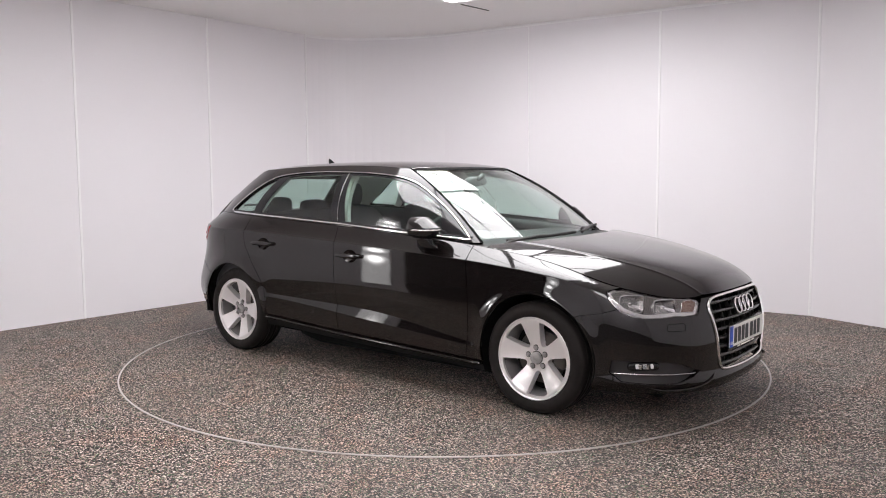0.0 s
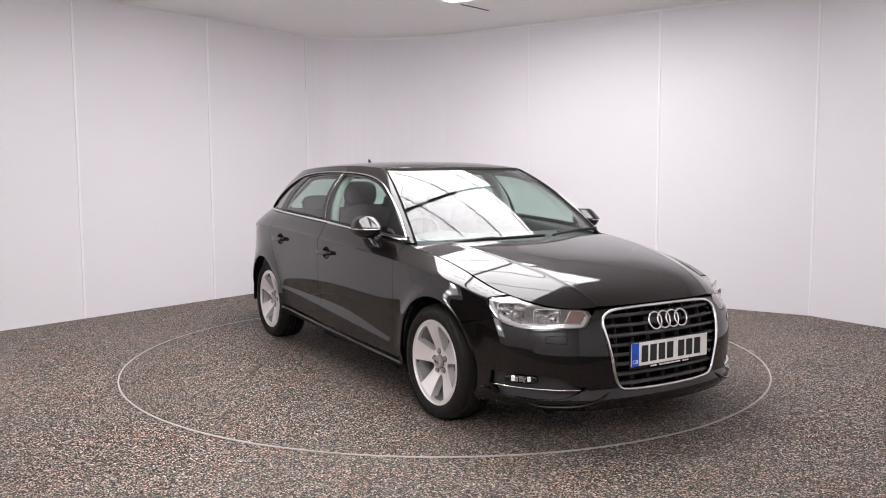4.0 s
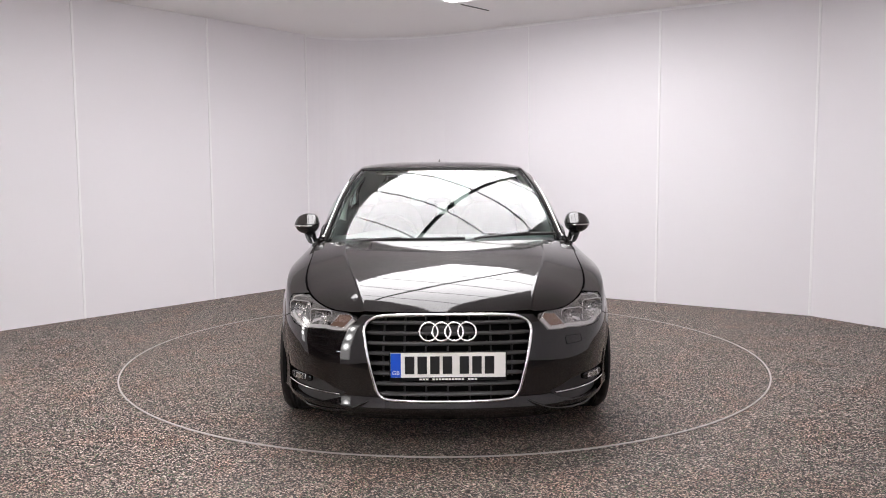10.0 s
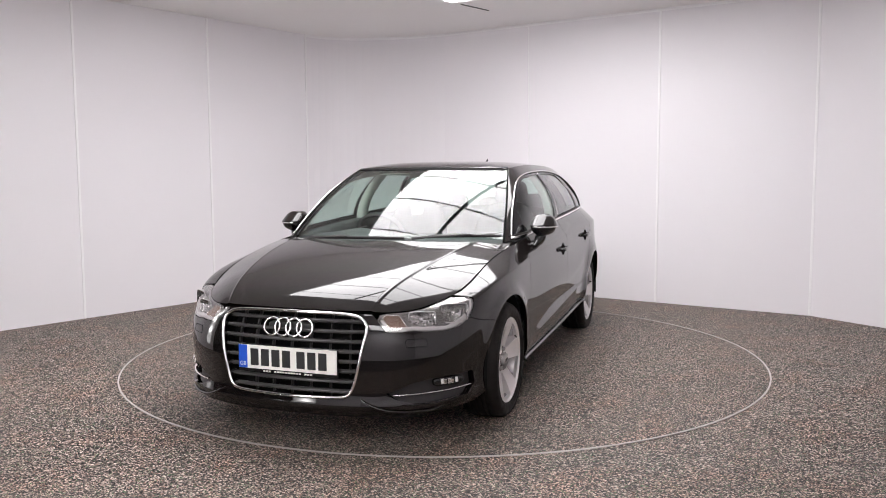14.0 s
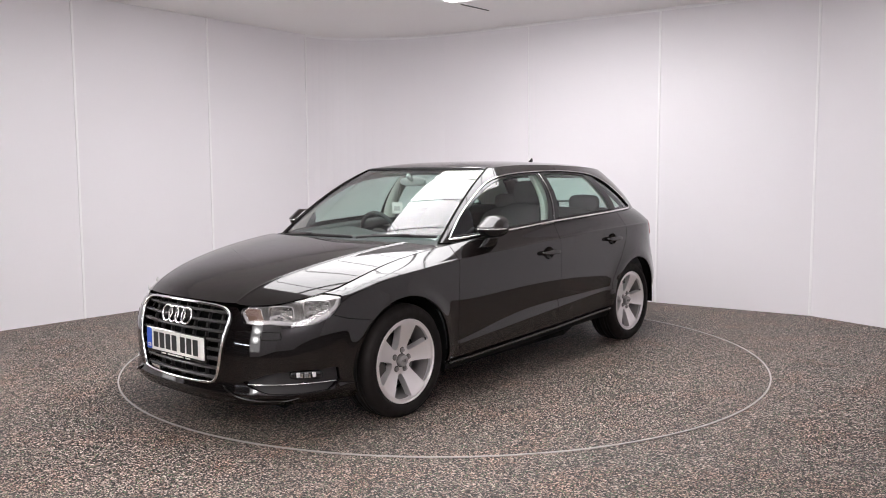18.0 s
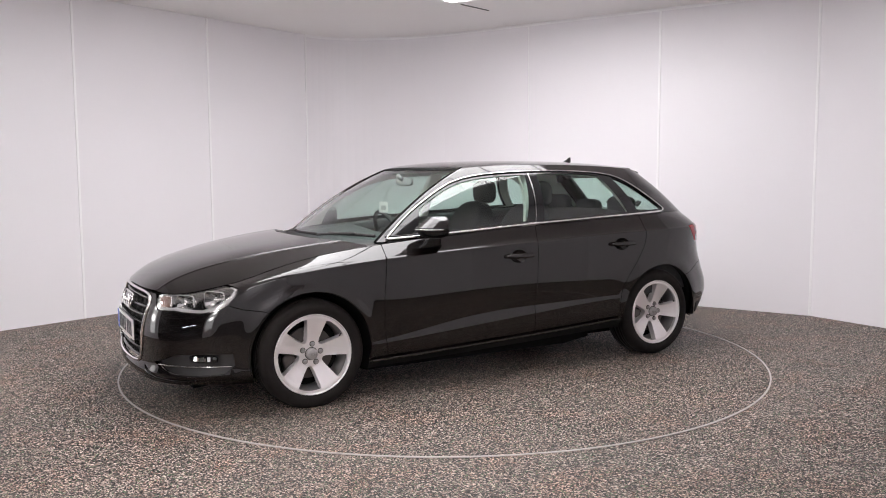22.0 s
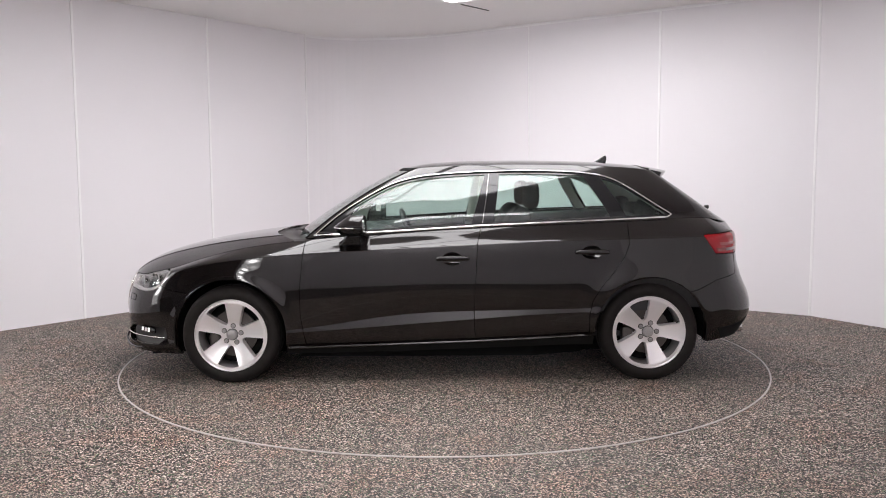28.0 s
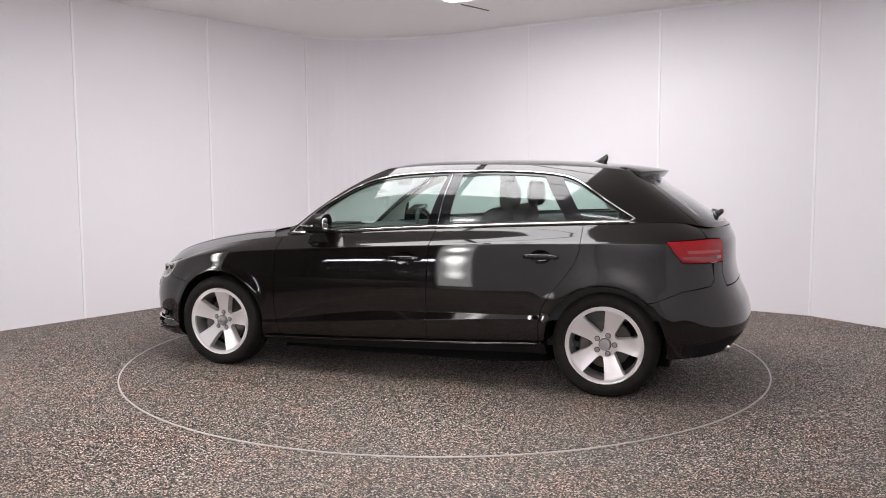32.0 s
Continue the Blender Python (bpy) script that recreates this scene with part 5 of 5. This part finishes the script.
# ---------------------------------------------------------------- headlamps
def headlamp(sgn):
    hl = tagged(new("headlamp"), "clear headlamp with two chrome reflectors")
    hl.parent = CAR
    loop = [(sgn * a, z) for a, z in HEADLAMP]
    panel("lens", front_dom, loop, .02, LENS, hl, "clear lamp cover", depth=0, gap=.0015, lift=-.001)
    panel("housing", front_dom, loop, .03, LAMP_DARK, hl, "dark grey lamp housing", lift=-.062, depth=-.058, gap=.003)

    def squircle(a, z, ra, rz):
        return [(sgn * (a + ra * k * math.cos(b)), z + rz * k * math.sin(b)) for b in [2 * math.pi * j / 32 for j in range(32)]
                for k in [(abs(math.cos(b)) ** 7 + abs(math.sin(b)) ** 7) ** (-1 / 7)]]
    BOWLS = [(a_of(1.835, .64), .637, .066, .046), (.698, .618, .064, .040)]
    panel("bezel", front_dom, shrink(loop, .0015), .014, LAMP_BEZEL, hl, "dark chromed lamp bezel", lift=-.008, depth=.01, gap=0, holes=[squircle(*b) for b in BOWLS])

    def bowl(a, z, ra, rz, name):
        c = skin([sgn * a], [z])[0]
        pa = skin([sgn * (a + .03)], [z])[0] - skin([sgn * (a - .03)], [z])[0]
        out = Vector((abs(pa[1]), -pa[0] * (1 if pa[1] > 0 else -1), 0)).normalized()
        out = (out * .75 + Vector((1, 0, 0)) * .25).normalized()
        ax = Vector((0, 0, 1)).cross(out).normalized()
        bm = bmesh.new()
        rows = []
        for i in range(6):
            f = i / 5
            row = []
            for j in range(18):
                b = 2 * math.pi * j / 18
                cx, cz = math.cos(b), math.sin(b)
                k = (abs(cx) ** 7 + abs(cz) ** 7) ** (-1 / 7)
                row.append(bm.verts.new(Vector(c) - out * (.010 + .045 * (1 - f * f)) + ax * (ra * f * k * cx) + Vector((0, 0, 1)) * (rz * f * k * cz)))
            rows.append(row)
        for A, B in zip(rows[1:], rows[2:]):
            for j in range(18):
                bm.faces.new((A[j], A[(j + 1) % 18], B[(j + 1) % 18], B[j]))
        bm.faces.new(rows[1])
        bmesh.ops.delete(bm, geom=[v for v in rows[0]], context="VERTS")
        part(name, bm, LAMP_IN, hl, "faceted chrome reflector bowl")
        bm = bmesh.new()
        cyl(bm, Vector(c) - out * .055, Vector(c) - out * .022, .012, .010, 16)
        part("bulb_cap", bm, SATIN, hl, smooth=True)
        ringp = [Vector(c) - out * .012 + ax * (ra * 1.02 * (abs(math.cos(b)) ** 7 + abs(math.sin(b)) ** 7) ** (-1 / 7) * math.cos(b))
                 + Vector((0, 0, rz * 1.02 * (abs(math.cos(b)) ** 7 + abs(math.sin(b)) ** 7) ** (-1 / 7) * math.sin(b))) for b in [2 * math.pi * j / 32 for j in range(32)]]
        tube("reflector_rim", [tuple(v) for v in ringp], .0022, LAMP_GREY, hl, closed=True, seg=6, nrm=[tuple(out)] * 32)
    bowl(*BOWLS[0], "outer_reflector")
    bowl(*BOWLS[1], "inner_reflector")
    low = [(a_of(1.735, .708), .708), (a_of(1.728, .694), .694), (a_of(1.755, .652), .652), (a_of(1.80, .614), .614), (a_of(1.85, .590), .590), (a_of(1.90, .580), .580), (.70, .582), (.64, .587), (.58, .583), (.515, .586), (.478, .630)]
    low = [tuple(p) for p in resample(low, .02, False)]
    p, n = surface_line(front_dom, [(sgn * a, z) for a, z in low], -.012)
    tube("light_strip", p.tolist(), .006, GUIDE, hl, "pale light guide along the lower edge", seg=12, flat=(.0115, .006), nrm=n.tolist())
    fin = [(.482, .634), (.505, .649), (.575, .644), (.612, .592), (.522, .590)]
    panel("bezel_fin", front_dom, [(sgn * a, z) for a, z in fin], .012, FIN, hl, "brownish turn signal reflector", lift=-.005, depth=.004, gap=0)
    p, n = surface_line(front_dom, [(sgn * a, z) for a, z in resample(fin, .012)], -.004)
    tube("fin_border", p.tolist(), .0022, SATIN, hl, closed=True, seg=6, nrm=n.tolist())
    return hl


headlamp(1)
headlamp(-1)

# ---------------------------------------------------------------- tail lamps
for sgn in (1, -1):
    tl = tagged(new("tail_lamp"), "red tail lamp wrapping round the rear corner")
    tl.parent = CAR
    tail = [(-sgn * abs(a) if sgn < 0 else a, z) for a, z in TAIL]
    tail = [(a if sgn > 0 else -a_, z) for (a, z), (a_, _z) in zip(TAIL, TAIL)]
    panel("tail_lens", rear_dom, tail, .02, RED_LENS, tl, "red plastic lens", depth=.02, lift=.002)
    mid = [(ra(-1.765, .865), .874), (-.63, .868), (-.63, .850), (ra(-1.775, .855), .852)]
    panel("reversing_strip", rear_dom, [(sgn * a, z) for a, z in mid], .02, PINK_LENS, tl, "pale red reversing lamp strip", depth=.004, lift=.0045)
    topb = [(ra(-1.74, .84), .838), (-.62, .836), (-.62, .814), (ra(-1.755, .82), .816)]
    panel("brake_strip", rear_dom, [(sgn * a, z) for a, z in topb], .02, RED_DARK, tl, depth=.004, lift=.0045)

# black valance and exhaust tips
val_half = [(0, .292), (-.4, .287), (-.6, .270), (ra(-1.80, .25), .254), (ra(-1.76, .30), .33), (-.62, .365), (0, .38)]
val = val_half + [(-a, z) for a, z in val_half[-2:0:-1]]
panel("rear_valance", rear_dom, val, .03, SILL, CAR, "matt black lower rear bumper insert", lift=.003, depth=.01)
for y in (.43, .525):
    bm = bmesh.new()
    for r in (.034, .029):
        cyl(bm, (-1.84, y, .292), (-2.005, y, .286), r, r, 28, False)
    cyl(bm, (-1.93, y, .289), (-1.932, y, .289), .03, .03, 20)
    part("exhaust_tip", bm, CHROME, CAR, "chrome exhaust tip", smooth=True)


# ---------------------------------------------------------------- door mirrors
def door_mirror(sgn):
    dm = tagged(new("door_mirror"), "black door mirror with a silver indicator line")
    dm.parent = CAR

    def shell(bm, c, size, z0, z1, flat):
        rows = []
        seg, rings = 40, 18
        for i in range(rings + 1):
            f = i / rings
            zz = z0 + (z1 - z0) * f
            row = []
            for j in range(seg):
                ph = 2 * math.pi * j / seg
                cx, cy = math.cos(ph), math.sin(ph)
                e = 2.5
                k = (abs(cx) ** e + abs(cy) ** e) ** (-1 / e)
                h = max(0.0, 1 - abs(zz) ** 2.7) ** (1 / 2.7)
                taper = 1 - .10 * max(0, -zz)
                up = max(0.0, zz)
                hx = (1 - .82 * up) if (zz > 0 and cx > 0) else (1.0 if zz > 0 else h)
                hy = (1 - up ** 4) ** .25 * (1 - .22 * up) if zz > 0 else h
                x = k * cx * hx * size[0] * taper
                x = max(x, -flat)
                out = k * cy * hy * size[1] * taper
                x *= 1 - .22 * (cy * hy)
                row.append(bm.verts.new((c[0] + x - .10 * max(0, out), sgn * (c[1] + out), c[2] + zz * size[2] * (1 - (.36 if zz > 0 else .20) * max(0.0, out / size[1]) ** 1.4))))
            rows.append(row)
        for A, B in zip(rows, rows[1:]):
            for j in range(seg):
                bm.faces.new((A[j], A[(j + 1) % seg], B[(j + 1) % seg], B[j]))
        for r in (rows[0], rows[-1]):
            if len(set(r)) > 2:
                bm.faces.new(r)
        bmesh.ops.remove_doubles(bm, verts=bm.verts, dist=.0004)
        bmesh.ops.recalc_face_normals(bm, faces=bm.faces)
    C = (.540, .886, .992)
    S = (.112, .080, .066)
    bm = bmesh.new()
    shell(bm, C, S, -.13, .999, .072)
    part("mirror_cap", bm, PAINT, dm, "glossy black upper shell", smooth=True)
    bm = bmesh.new()
    shell(bm, C, S, -.999, -.16, .072)
    part("mirror_base", bm, PIANO, dm, "black lower shell", smooth=True)
    bm = bmesh.new()
    pts = []
    for i in range(18):
        ph = radians(-35 + 130 * i / 17)
        cx, cy = math.cos(ph), math.sin(ph)
        k = (abs(cx) ** 2.5 + abs(cy) ** 2.5) ** (-1 / 2.5)
        x = k * cx * S[0] * (1 - .22 * cy)
        out = k * cy * S[1]
        pts.append((C[0] + x - .10 * max(0, out), sgn * (C[1] + out), C[2] - .0096))
    bm.free()
    tube("indicator_strip", pts, .003, SATIN, dm, "silver indicator line", seg=8, flat=(.003, .0042))
    bm = bmesh.new()
    superblob(bm, (C[0] - .069, sgn * (C[1] - .010), C[2] - .002), (.012, .118, .088), 3.2)
    part("mirror_glass", bm, CHROME, dm, "mirror glass", smooth=True)
    bm = bmesh.new()
    rows = []
    for f, y, z, rx, ry in ((0, .835, .866, .080, .030), (.2, .846, .874, .076, .032), (.5, .858, .895, .060, .034), (.8, .866, .920, .052, .036), (1, .872, .945, .050, .036)):
        rows.append([bm.verts.new((.552 - .012 * f + rx * math.cos(2 * math.pi * k / 24), sgn * (y + ry * math.sin(2 * math.pi * k / 24)), z)) for k in range(24)])
    for A, B in zip(rows, rows[1:]):
        for k in range(24):
            bm.faces.new((A[k], A[(k + 1) % 24], B[(k + 1) % 24], B[k]))
    bm.faces.new(rows[0])
    bm.faces.new(rows[-1])
    bmesh.ops.recalc_face_normals(bm, faces=bm.faces)
    part("mirror_arm", bm, PIANO, dm, "black mirror arm", smooth=True)


door_mirror(1)
door_mirror(-1)


# ---------------------------------------------------------------- roof fittings, wipers
bm = bmesh.new()
prev = None
for i in range(13):
    f = i / 12
    z = f * .062
    L = .105 * (1 - f) ** .9 + .008
    xc = -1.075 - .118 * f ** .8
    w = .024 * (1 - f) ** .7 + .003
    row = []
    for j in range(16):
        b = 2 * math.pi * j / 16
        row.append(bm.verts.new((xc - L / 2 + L / 2 * math.cos(b) + .012, w / 2 * math.sin(b), z)))
    if prev:
        for j in range(16):
            bm.faces.new((prev[j], prev[(j + 1) % 16], row[(j + 1) % 16], row[j]))
    prev = row
bm.faces.new(prev)
bmesh.ops.translate(bm, verts=bm.verts, vec=(0, 0, float(roof([-1.15], [0])[0, 2]) - .010))
bmesh.ops.recalc_face_normals(bm, faces=bm.faces)
part("aerial_fin", bm, PIANO, CAR, "black shark-fin aerial", smooth=True)

bm = bmesh.new()
rows = []
for i in range(33):
    y = -.470 + .94 * i / 32
    r = abs(y) / .470
    dx = .118 * r ** 2.2
    zt = float(roof([-1.34], [y * .98])[0, 2])
    dz = -.012 * r ** 3
    drop = .026 + .040 * r ** 6
    prof = [(-1.34, zt + .002), (-1.43 + dx * .4, 1.357 + dz), (-1.51 + dx, 1.346 + dz), (-1.574 + dx, 1.332 + dz), (-1.587 + dx, 1.327 + dz), (-1.585 + dx, 1.318 + dz),
            (-1.570 + dx, 1.314 + dz - drop * .5), (-1.560 + dx, 1.312 + dz - drop), (-1.50 + dx * .6, 1.300 + dz - drop), (-1.42, 1.296 + dz)]
    rows.append([bm.verts.new((x, y, z)) for x, z in prof])
for A, B in zip(rows, rows[1:]):
    for j in range(len(A) - 1):
        bm.faces.new((A[j], A[j + 1], B[j + 1], B[j]))
bm.faces.new(rows[0])
bm.faces.new(rows[-1])
bmesh.ops.recalc_face_normals(bm, faces=bm.faces)
for e in bm.edges:
    e.smooth = len(e.link_faces) == 2 and e.calc_face_angle(0) < .7
part("roof_spoiler", bm, PAINT, CAR, "black roof spoiler", smooth=True)


def on_cabin(pts, lift):
    P = np.asarray(pts, float)
    p, n = surface_line(cab_dom, [(u * SU, t * ST) for u, t in P], lift)
    return p, n


for u0, u1, t0, t1, root in ((.75, 2.60, .030, .045, (.97, .80)), (-1.75, .35, -.012, .004, (1.0, .1))):
    wp = tagged(new("windscreen_wiper"), "black windscreen wiper resting on the glass")
    wp.parent = CAR
    p, n = on_cabin([(u0 + (u1 - u0) * f, t0 + (t1 - t0) * f) for f in np.linspace(0, 1, 16)], .012)
    tube("wiper_blade", p.tolist(), .008, TRIM, wp, seg=8, flat=(.009, .010), nrm=n.tolist())
    q, m = on_cabin([(u0 - .25 + (u1 - u0) * .62 * f, t0 - .045 + .045 * f ** .6 + (t1 - t0) * .5 * f) for f in np.linspace(0, 1, 12)], .024)
    tube("wiper_arm", q.tolist(), .008, TRIM, wp, seg=8, flat=(.010, .006), nrm=m.tolist())
bm = bmesh.new()
c = np.array([-1.895, 0.0, 1.040])
cyl(bm, c, c + np.array([-.030, 0, .022]), .020, .016, 18)
superblob(bm, tuple(c + np.array([-.030, -.004, .024])), (.030, .05, .028), 3)
part("rear_wiper", bm, TRIM, CAR, "black rear wiper", smooth=True)
p, n = surface_line(tail_dom, [(a * SU, .17 * ST) for a in np.linspace(-.05, 1.35, 12)], .014)
tube("rear_wiper_blade", p.tolist(), .007, TRIM, CAR, seg=8, flat=(.008, .009), nrm=n.tolist())

# ---------------------------------------------------------------- cabin inside
panel("headlining", roof, [(x * .97 - .02, y * .95) for x, y in roof_loop], .06, LINER, CAR, "pale grey headlining", lift=-.035, depth=0, flip=False)
panel("pillar_trim", cab_dom, [(2.80 * SU, .02), (2.80 * SU, ST * .99), (10.4 * SU, ST * .99), (10.4 * SU, .02)], .03, LINER, CAR, "pale grey pillar lining", mirror=True, lift=-.03, depth=0,
      holes=[shrink(FGu, -.012) for FGu in ([tuple(v) for v in np.stack([cabin_side(np.array(l)[:, 0], np.array(l)[:, 1])[0] * SU, cabin_side(np.array(l)[:, 0], np.array(l)[:, 1])[1] * ST], 1)] for l in (FG, RG, QG))], gap=0)
belt_in = [(x, z) for x, z in top_run(.80, -1.70, 26, .0)] + [(-1.70, .45), (.80, .40)]
panel("door_lining", side_skin, belt_in, .06, DASH, CAR, "dark door lining", mirror=True, lift=-.075, depth=0)
bm = bmesh.new()
for sgn in (1, -1):
    for x0, x1 in ((.80, -1.70),):
        xs = np.linspace(x0, x1, 20)
        tz = top_z(xs)
        P = [side_skin([x], [z])[0] for x, z in zip(xs, tz)]
        rows = [[bm.verts.new((q[0], sgn * (q[1] - d), q[2] - e)) for d, e in ((.012, .0), (.06, -.004), (.095, .015), (.10, .06))] for q in P]
        for A, B in zip(rows, rows[1:]):
            for j in range(3):
                bm.faces.new((A[j], A[j + 1], B[j + 1], B[j]))
bmesh.ops.recalc_face_normals(bm, faces=bm.faces)
part("door_top_lining", bm, DASH, CAR, smooth=True)

# thick lining behind the middle pillars
for sgn in (1, -1):
    bm = bmesh.new()
    rows = []
    for i in range(10):
        f = i / 9
        z = .90 + .43 * f
        xc = -.245 - .075 * f
        q = side_cabin([xc], [max(z, .98)])[0]
        y = q[1] - .030
        rows.append([bm.verts.new((xc + dx, sgn * (y + dy), z)) for dx, dy in ((.055, 0), (.050, -.035), (.028, -.055), (-.028, -.055), (-.050, -.035), (-.055, 0))])
    for A, B in zip(rows, rows[1:]):
        for j in range(5):
            bm.faces.new((A[j], A[j + 1], B[j + 1], B[j]))
    bmesh.ops.recalc_face_normals(bm, faces=bm.faces)
    part("middle_pillar_lining", bm, LINER, CAR, "pale grey middle pillar lining", smooth=True)

# dashboard
bm = bmesh.new()
prof = [(1.00, .88), (.86, .905), (.70, .915), (.56, .920), (.46, .905), (.40, .86), (.38, .78), (.44, .70), (.42, .58), (.90, .58)]
rows = []
for i in range(17):
    y = -.74 + 1.48 * i / 16
    k = 1 - .10 * (abs(y) / .74) ** 3
    hood_up = .035 * math.exp(-((y + .37) / .17) ** 2)
    rows.append([bm.verts.new((x - .06 * (abs(y) / .74) ** 2, y, z * (1 if z < .8 else 1) + (hood_up if .5 < x < .6 else hood_up * .6 if .4 < x < .75 and z > .8 else 0) - (.012 * (abs(y) / .74) ** 2))) for x, z in prof])
for A, B in zip(rows, rows[1:]):
    for j in range(len(prof) - 1):
        bm.faces.new((A[j], A[j + 1], B[j + 1], B[j]))
bmesh.ops.recalc_face_normals(bm, faces=bm.faces)
DB = part("dashboard", bm, DASH, CAR, "dark grey dashboard", smooth=True)
for y in (-.62, -.10, .10, .62):
    bm = bmesh.new()
    torus(bm, (.392, y, .835), .040, .006, tilt=radians(-8))
    part("air_vent", bm, SATIN, DB, "round vent with a silver ring", smooth=True)
SW = tagged(new("steering_wheel"), "dark leather steering wheel")
SW.parent = CAR
bm = bmesh.new()
torus(bm, (0, 0, 0), .180, .0155, seg=48, sides=12)
part("wheel_rim", bm, DASH, SW, smooth=True)
bm = bmesh.new()
superblob(bm, (.012, 0, -.005), (.05, .15, .13), 3)
part("airbag_pad", bm, DASH, SW, smooth=True)
for a in (0, 180, 270):
    bm = bmesh.new()
    d = Vector((0, math.cos(radians(a)), math.sin(radians(a))))
    cyl(bm, d * .06, d * .175, .017, .014, 12)
    part("wheel_spoke", bm, SATIN if a == 270 else DASH, SW, smooth=True)
bm = bmesh.new()
cyl(bm, (.02, 0, 0), (.25, 0, -.02), .035, .045, 16)
part("column", bm, DASH, SW, smooth=True)
SW.matrix_basis = pose(.24, -.36, .865, 0, 22, 0)


def front_seat(y):
    st = tagged(new("front_seat"), "dark grey cloth front seat with headrest")
    st.parent = CAR
    bm = bmesh.new()
    superblob(bm, (-.16, 0, .46), (.54, .50, .18), 3.6)
    part("cushion", bm, CLOTH, st, smooth=True)
    bm = bmesh.new()
    superblob(bm, (0, 0, 0), (.17, .49, .66), 3.4, 28, 18)
    for v in bm.verts:
        v.co.x += .05 * (v.co.y / .25) ** 2 * (1 if v.co.x > -.02 else .3)
        v.co.y *= 1 - .16 * max(0, v.co.z / .33)
    bmesh.ops.transform(bm, matrix=pose(-.47, 0, .77, 0, -17, 0), verts=bm.verts)
    part("backrest", bm, CLOTH, st, smooth=True)
    bm = bmesh.new()
    superblob(bm, (-.615, 0, 1.165), (.11, .26, .185), 3.0, 26, 16)
    part("headrest", bm, CLOTH, st, "dark grey headrest", smooth=True)
    for s in (-.06, .06):
        bm = bmesh.new()
        cyl(bm, (-.575, s, 1.03), (-.605, s, 1.12), .007, .007, 10)
        part("headrest_post", bm, CHROME, st, smooth=True)
    st.matrix_basis = pose(0, y, 0)


front_seat(.36)
front_seat(-.36)
RS = tagged(new("rear_seat"), "dark grey cloth rear bench with headrests")
RS.parent = CAR
bm = bmesh.new()
superblob(bm, (-.98, 0, .45), (.52, 1.26, .18), 4)
part("bench_cushion", bm, CLOTH, RS, smooth=True)
bm = bmesh.new()
superblob(bm, (0, 0, 0), (.17, 1.26, .60), 4.2)
bmesh.ops.transform(bm, matrix=pose(-1.27, 0, .74, 0, -20, 0), verts=bm.verts)
part("bench_backrest", bm, CLOTH, RS, smooth=True)
for y in (.38, 0, -.38):
    bm = bmesh.new()
    superblob(bm, (-1.385, y, 1.065 - (.03 if y == 0 else 0)), (.10, .27, .14), 3.2)
    part("rear_headrest", bm, CLOTH, RS, "dark grey headrest", smooth=True)
bm = bmesh.new()
slab(bm, [(-1.40, -.60), (-1.40, .60), (-1.88, .48), (-1.88, -.48)], .925, .945)
part("parcel_shelf", bm, DASH, CAR, "dark parcel shelf")
bm = bmesh.new()
slab(bm, [(.9, -.74), (.9, .74), (-1.6, .74), (-1.6, -.74)], .27, .30)
part("cabin_carpet", bm, DASH, CAR)
MIRROR_SHELL = material("pale_mirror_shell", (0.38, 0.38, 0.38), 0.35)
bm = bmesh.new()
superblob(bm, (.285, .0, 1.258), (.035, .235, .062), 3.2)
cyl(bm, (.30, 0, 1.27), (.345, 0, 1.30), .014, .018, 12)
part("interior_mirror", bm, MIRROR_SHELL, CAR, "pale grey interior mirror", smooth=True)
for sgn in (1, -1):
    bm = bmesh.new()
    superblob(bm, (.115, sgn * .31, 1.312), (.13, .30, .014), 3.6)
    part("sun_visor", bm, LINER, CAR, "pale grey sun visor", smooth=True)
CD = tagged(new("windscreen_card"), "small white card with a grey square behind the windscreen")
CD.parent = CAR
bm = bmesh.new()
box(bm, (0, 0, 0), (.003, .074, .076), None, .001)
part("card_sheet", bm, PAPER, CD)
bm = bmesh.new()
box(bm, (.0022, 0, -.004), (.0012, .040, .030))
box(bm, (-.0022, 0, -.004), (.0012, .040, .030))
part("card_mark", bm, LAMP_GREY, CD)
bm = bmesh.new()
cyl(bm, (0, 0, .037), (-.10, 0, .165), .0012, .0012, 6)
part("card_string", bm, TRIM, CD)
CD.matrix_basis = pose(.452, .002, 1.082, 0, 0, 30)


# ---------------------------------------------------------------- movement
OX, OY = 0.0209, -0.0175


def motions():
    rows = []
    for t, a in TURN:
        rows.append((t, pose(0, 0, 0, 0, 0, a) @ pose(OX, OY, 0.0)))
    walk(CAR, rows)
    walk(TABLE, [(t, pose(0, 0, 0, 0, 0, a)) for t, a in TURN])


motions()
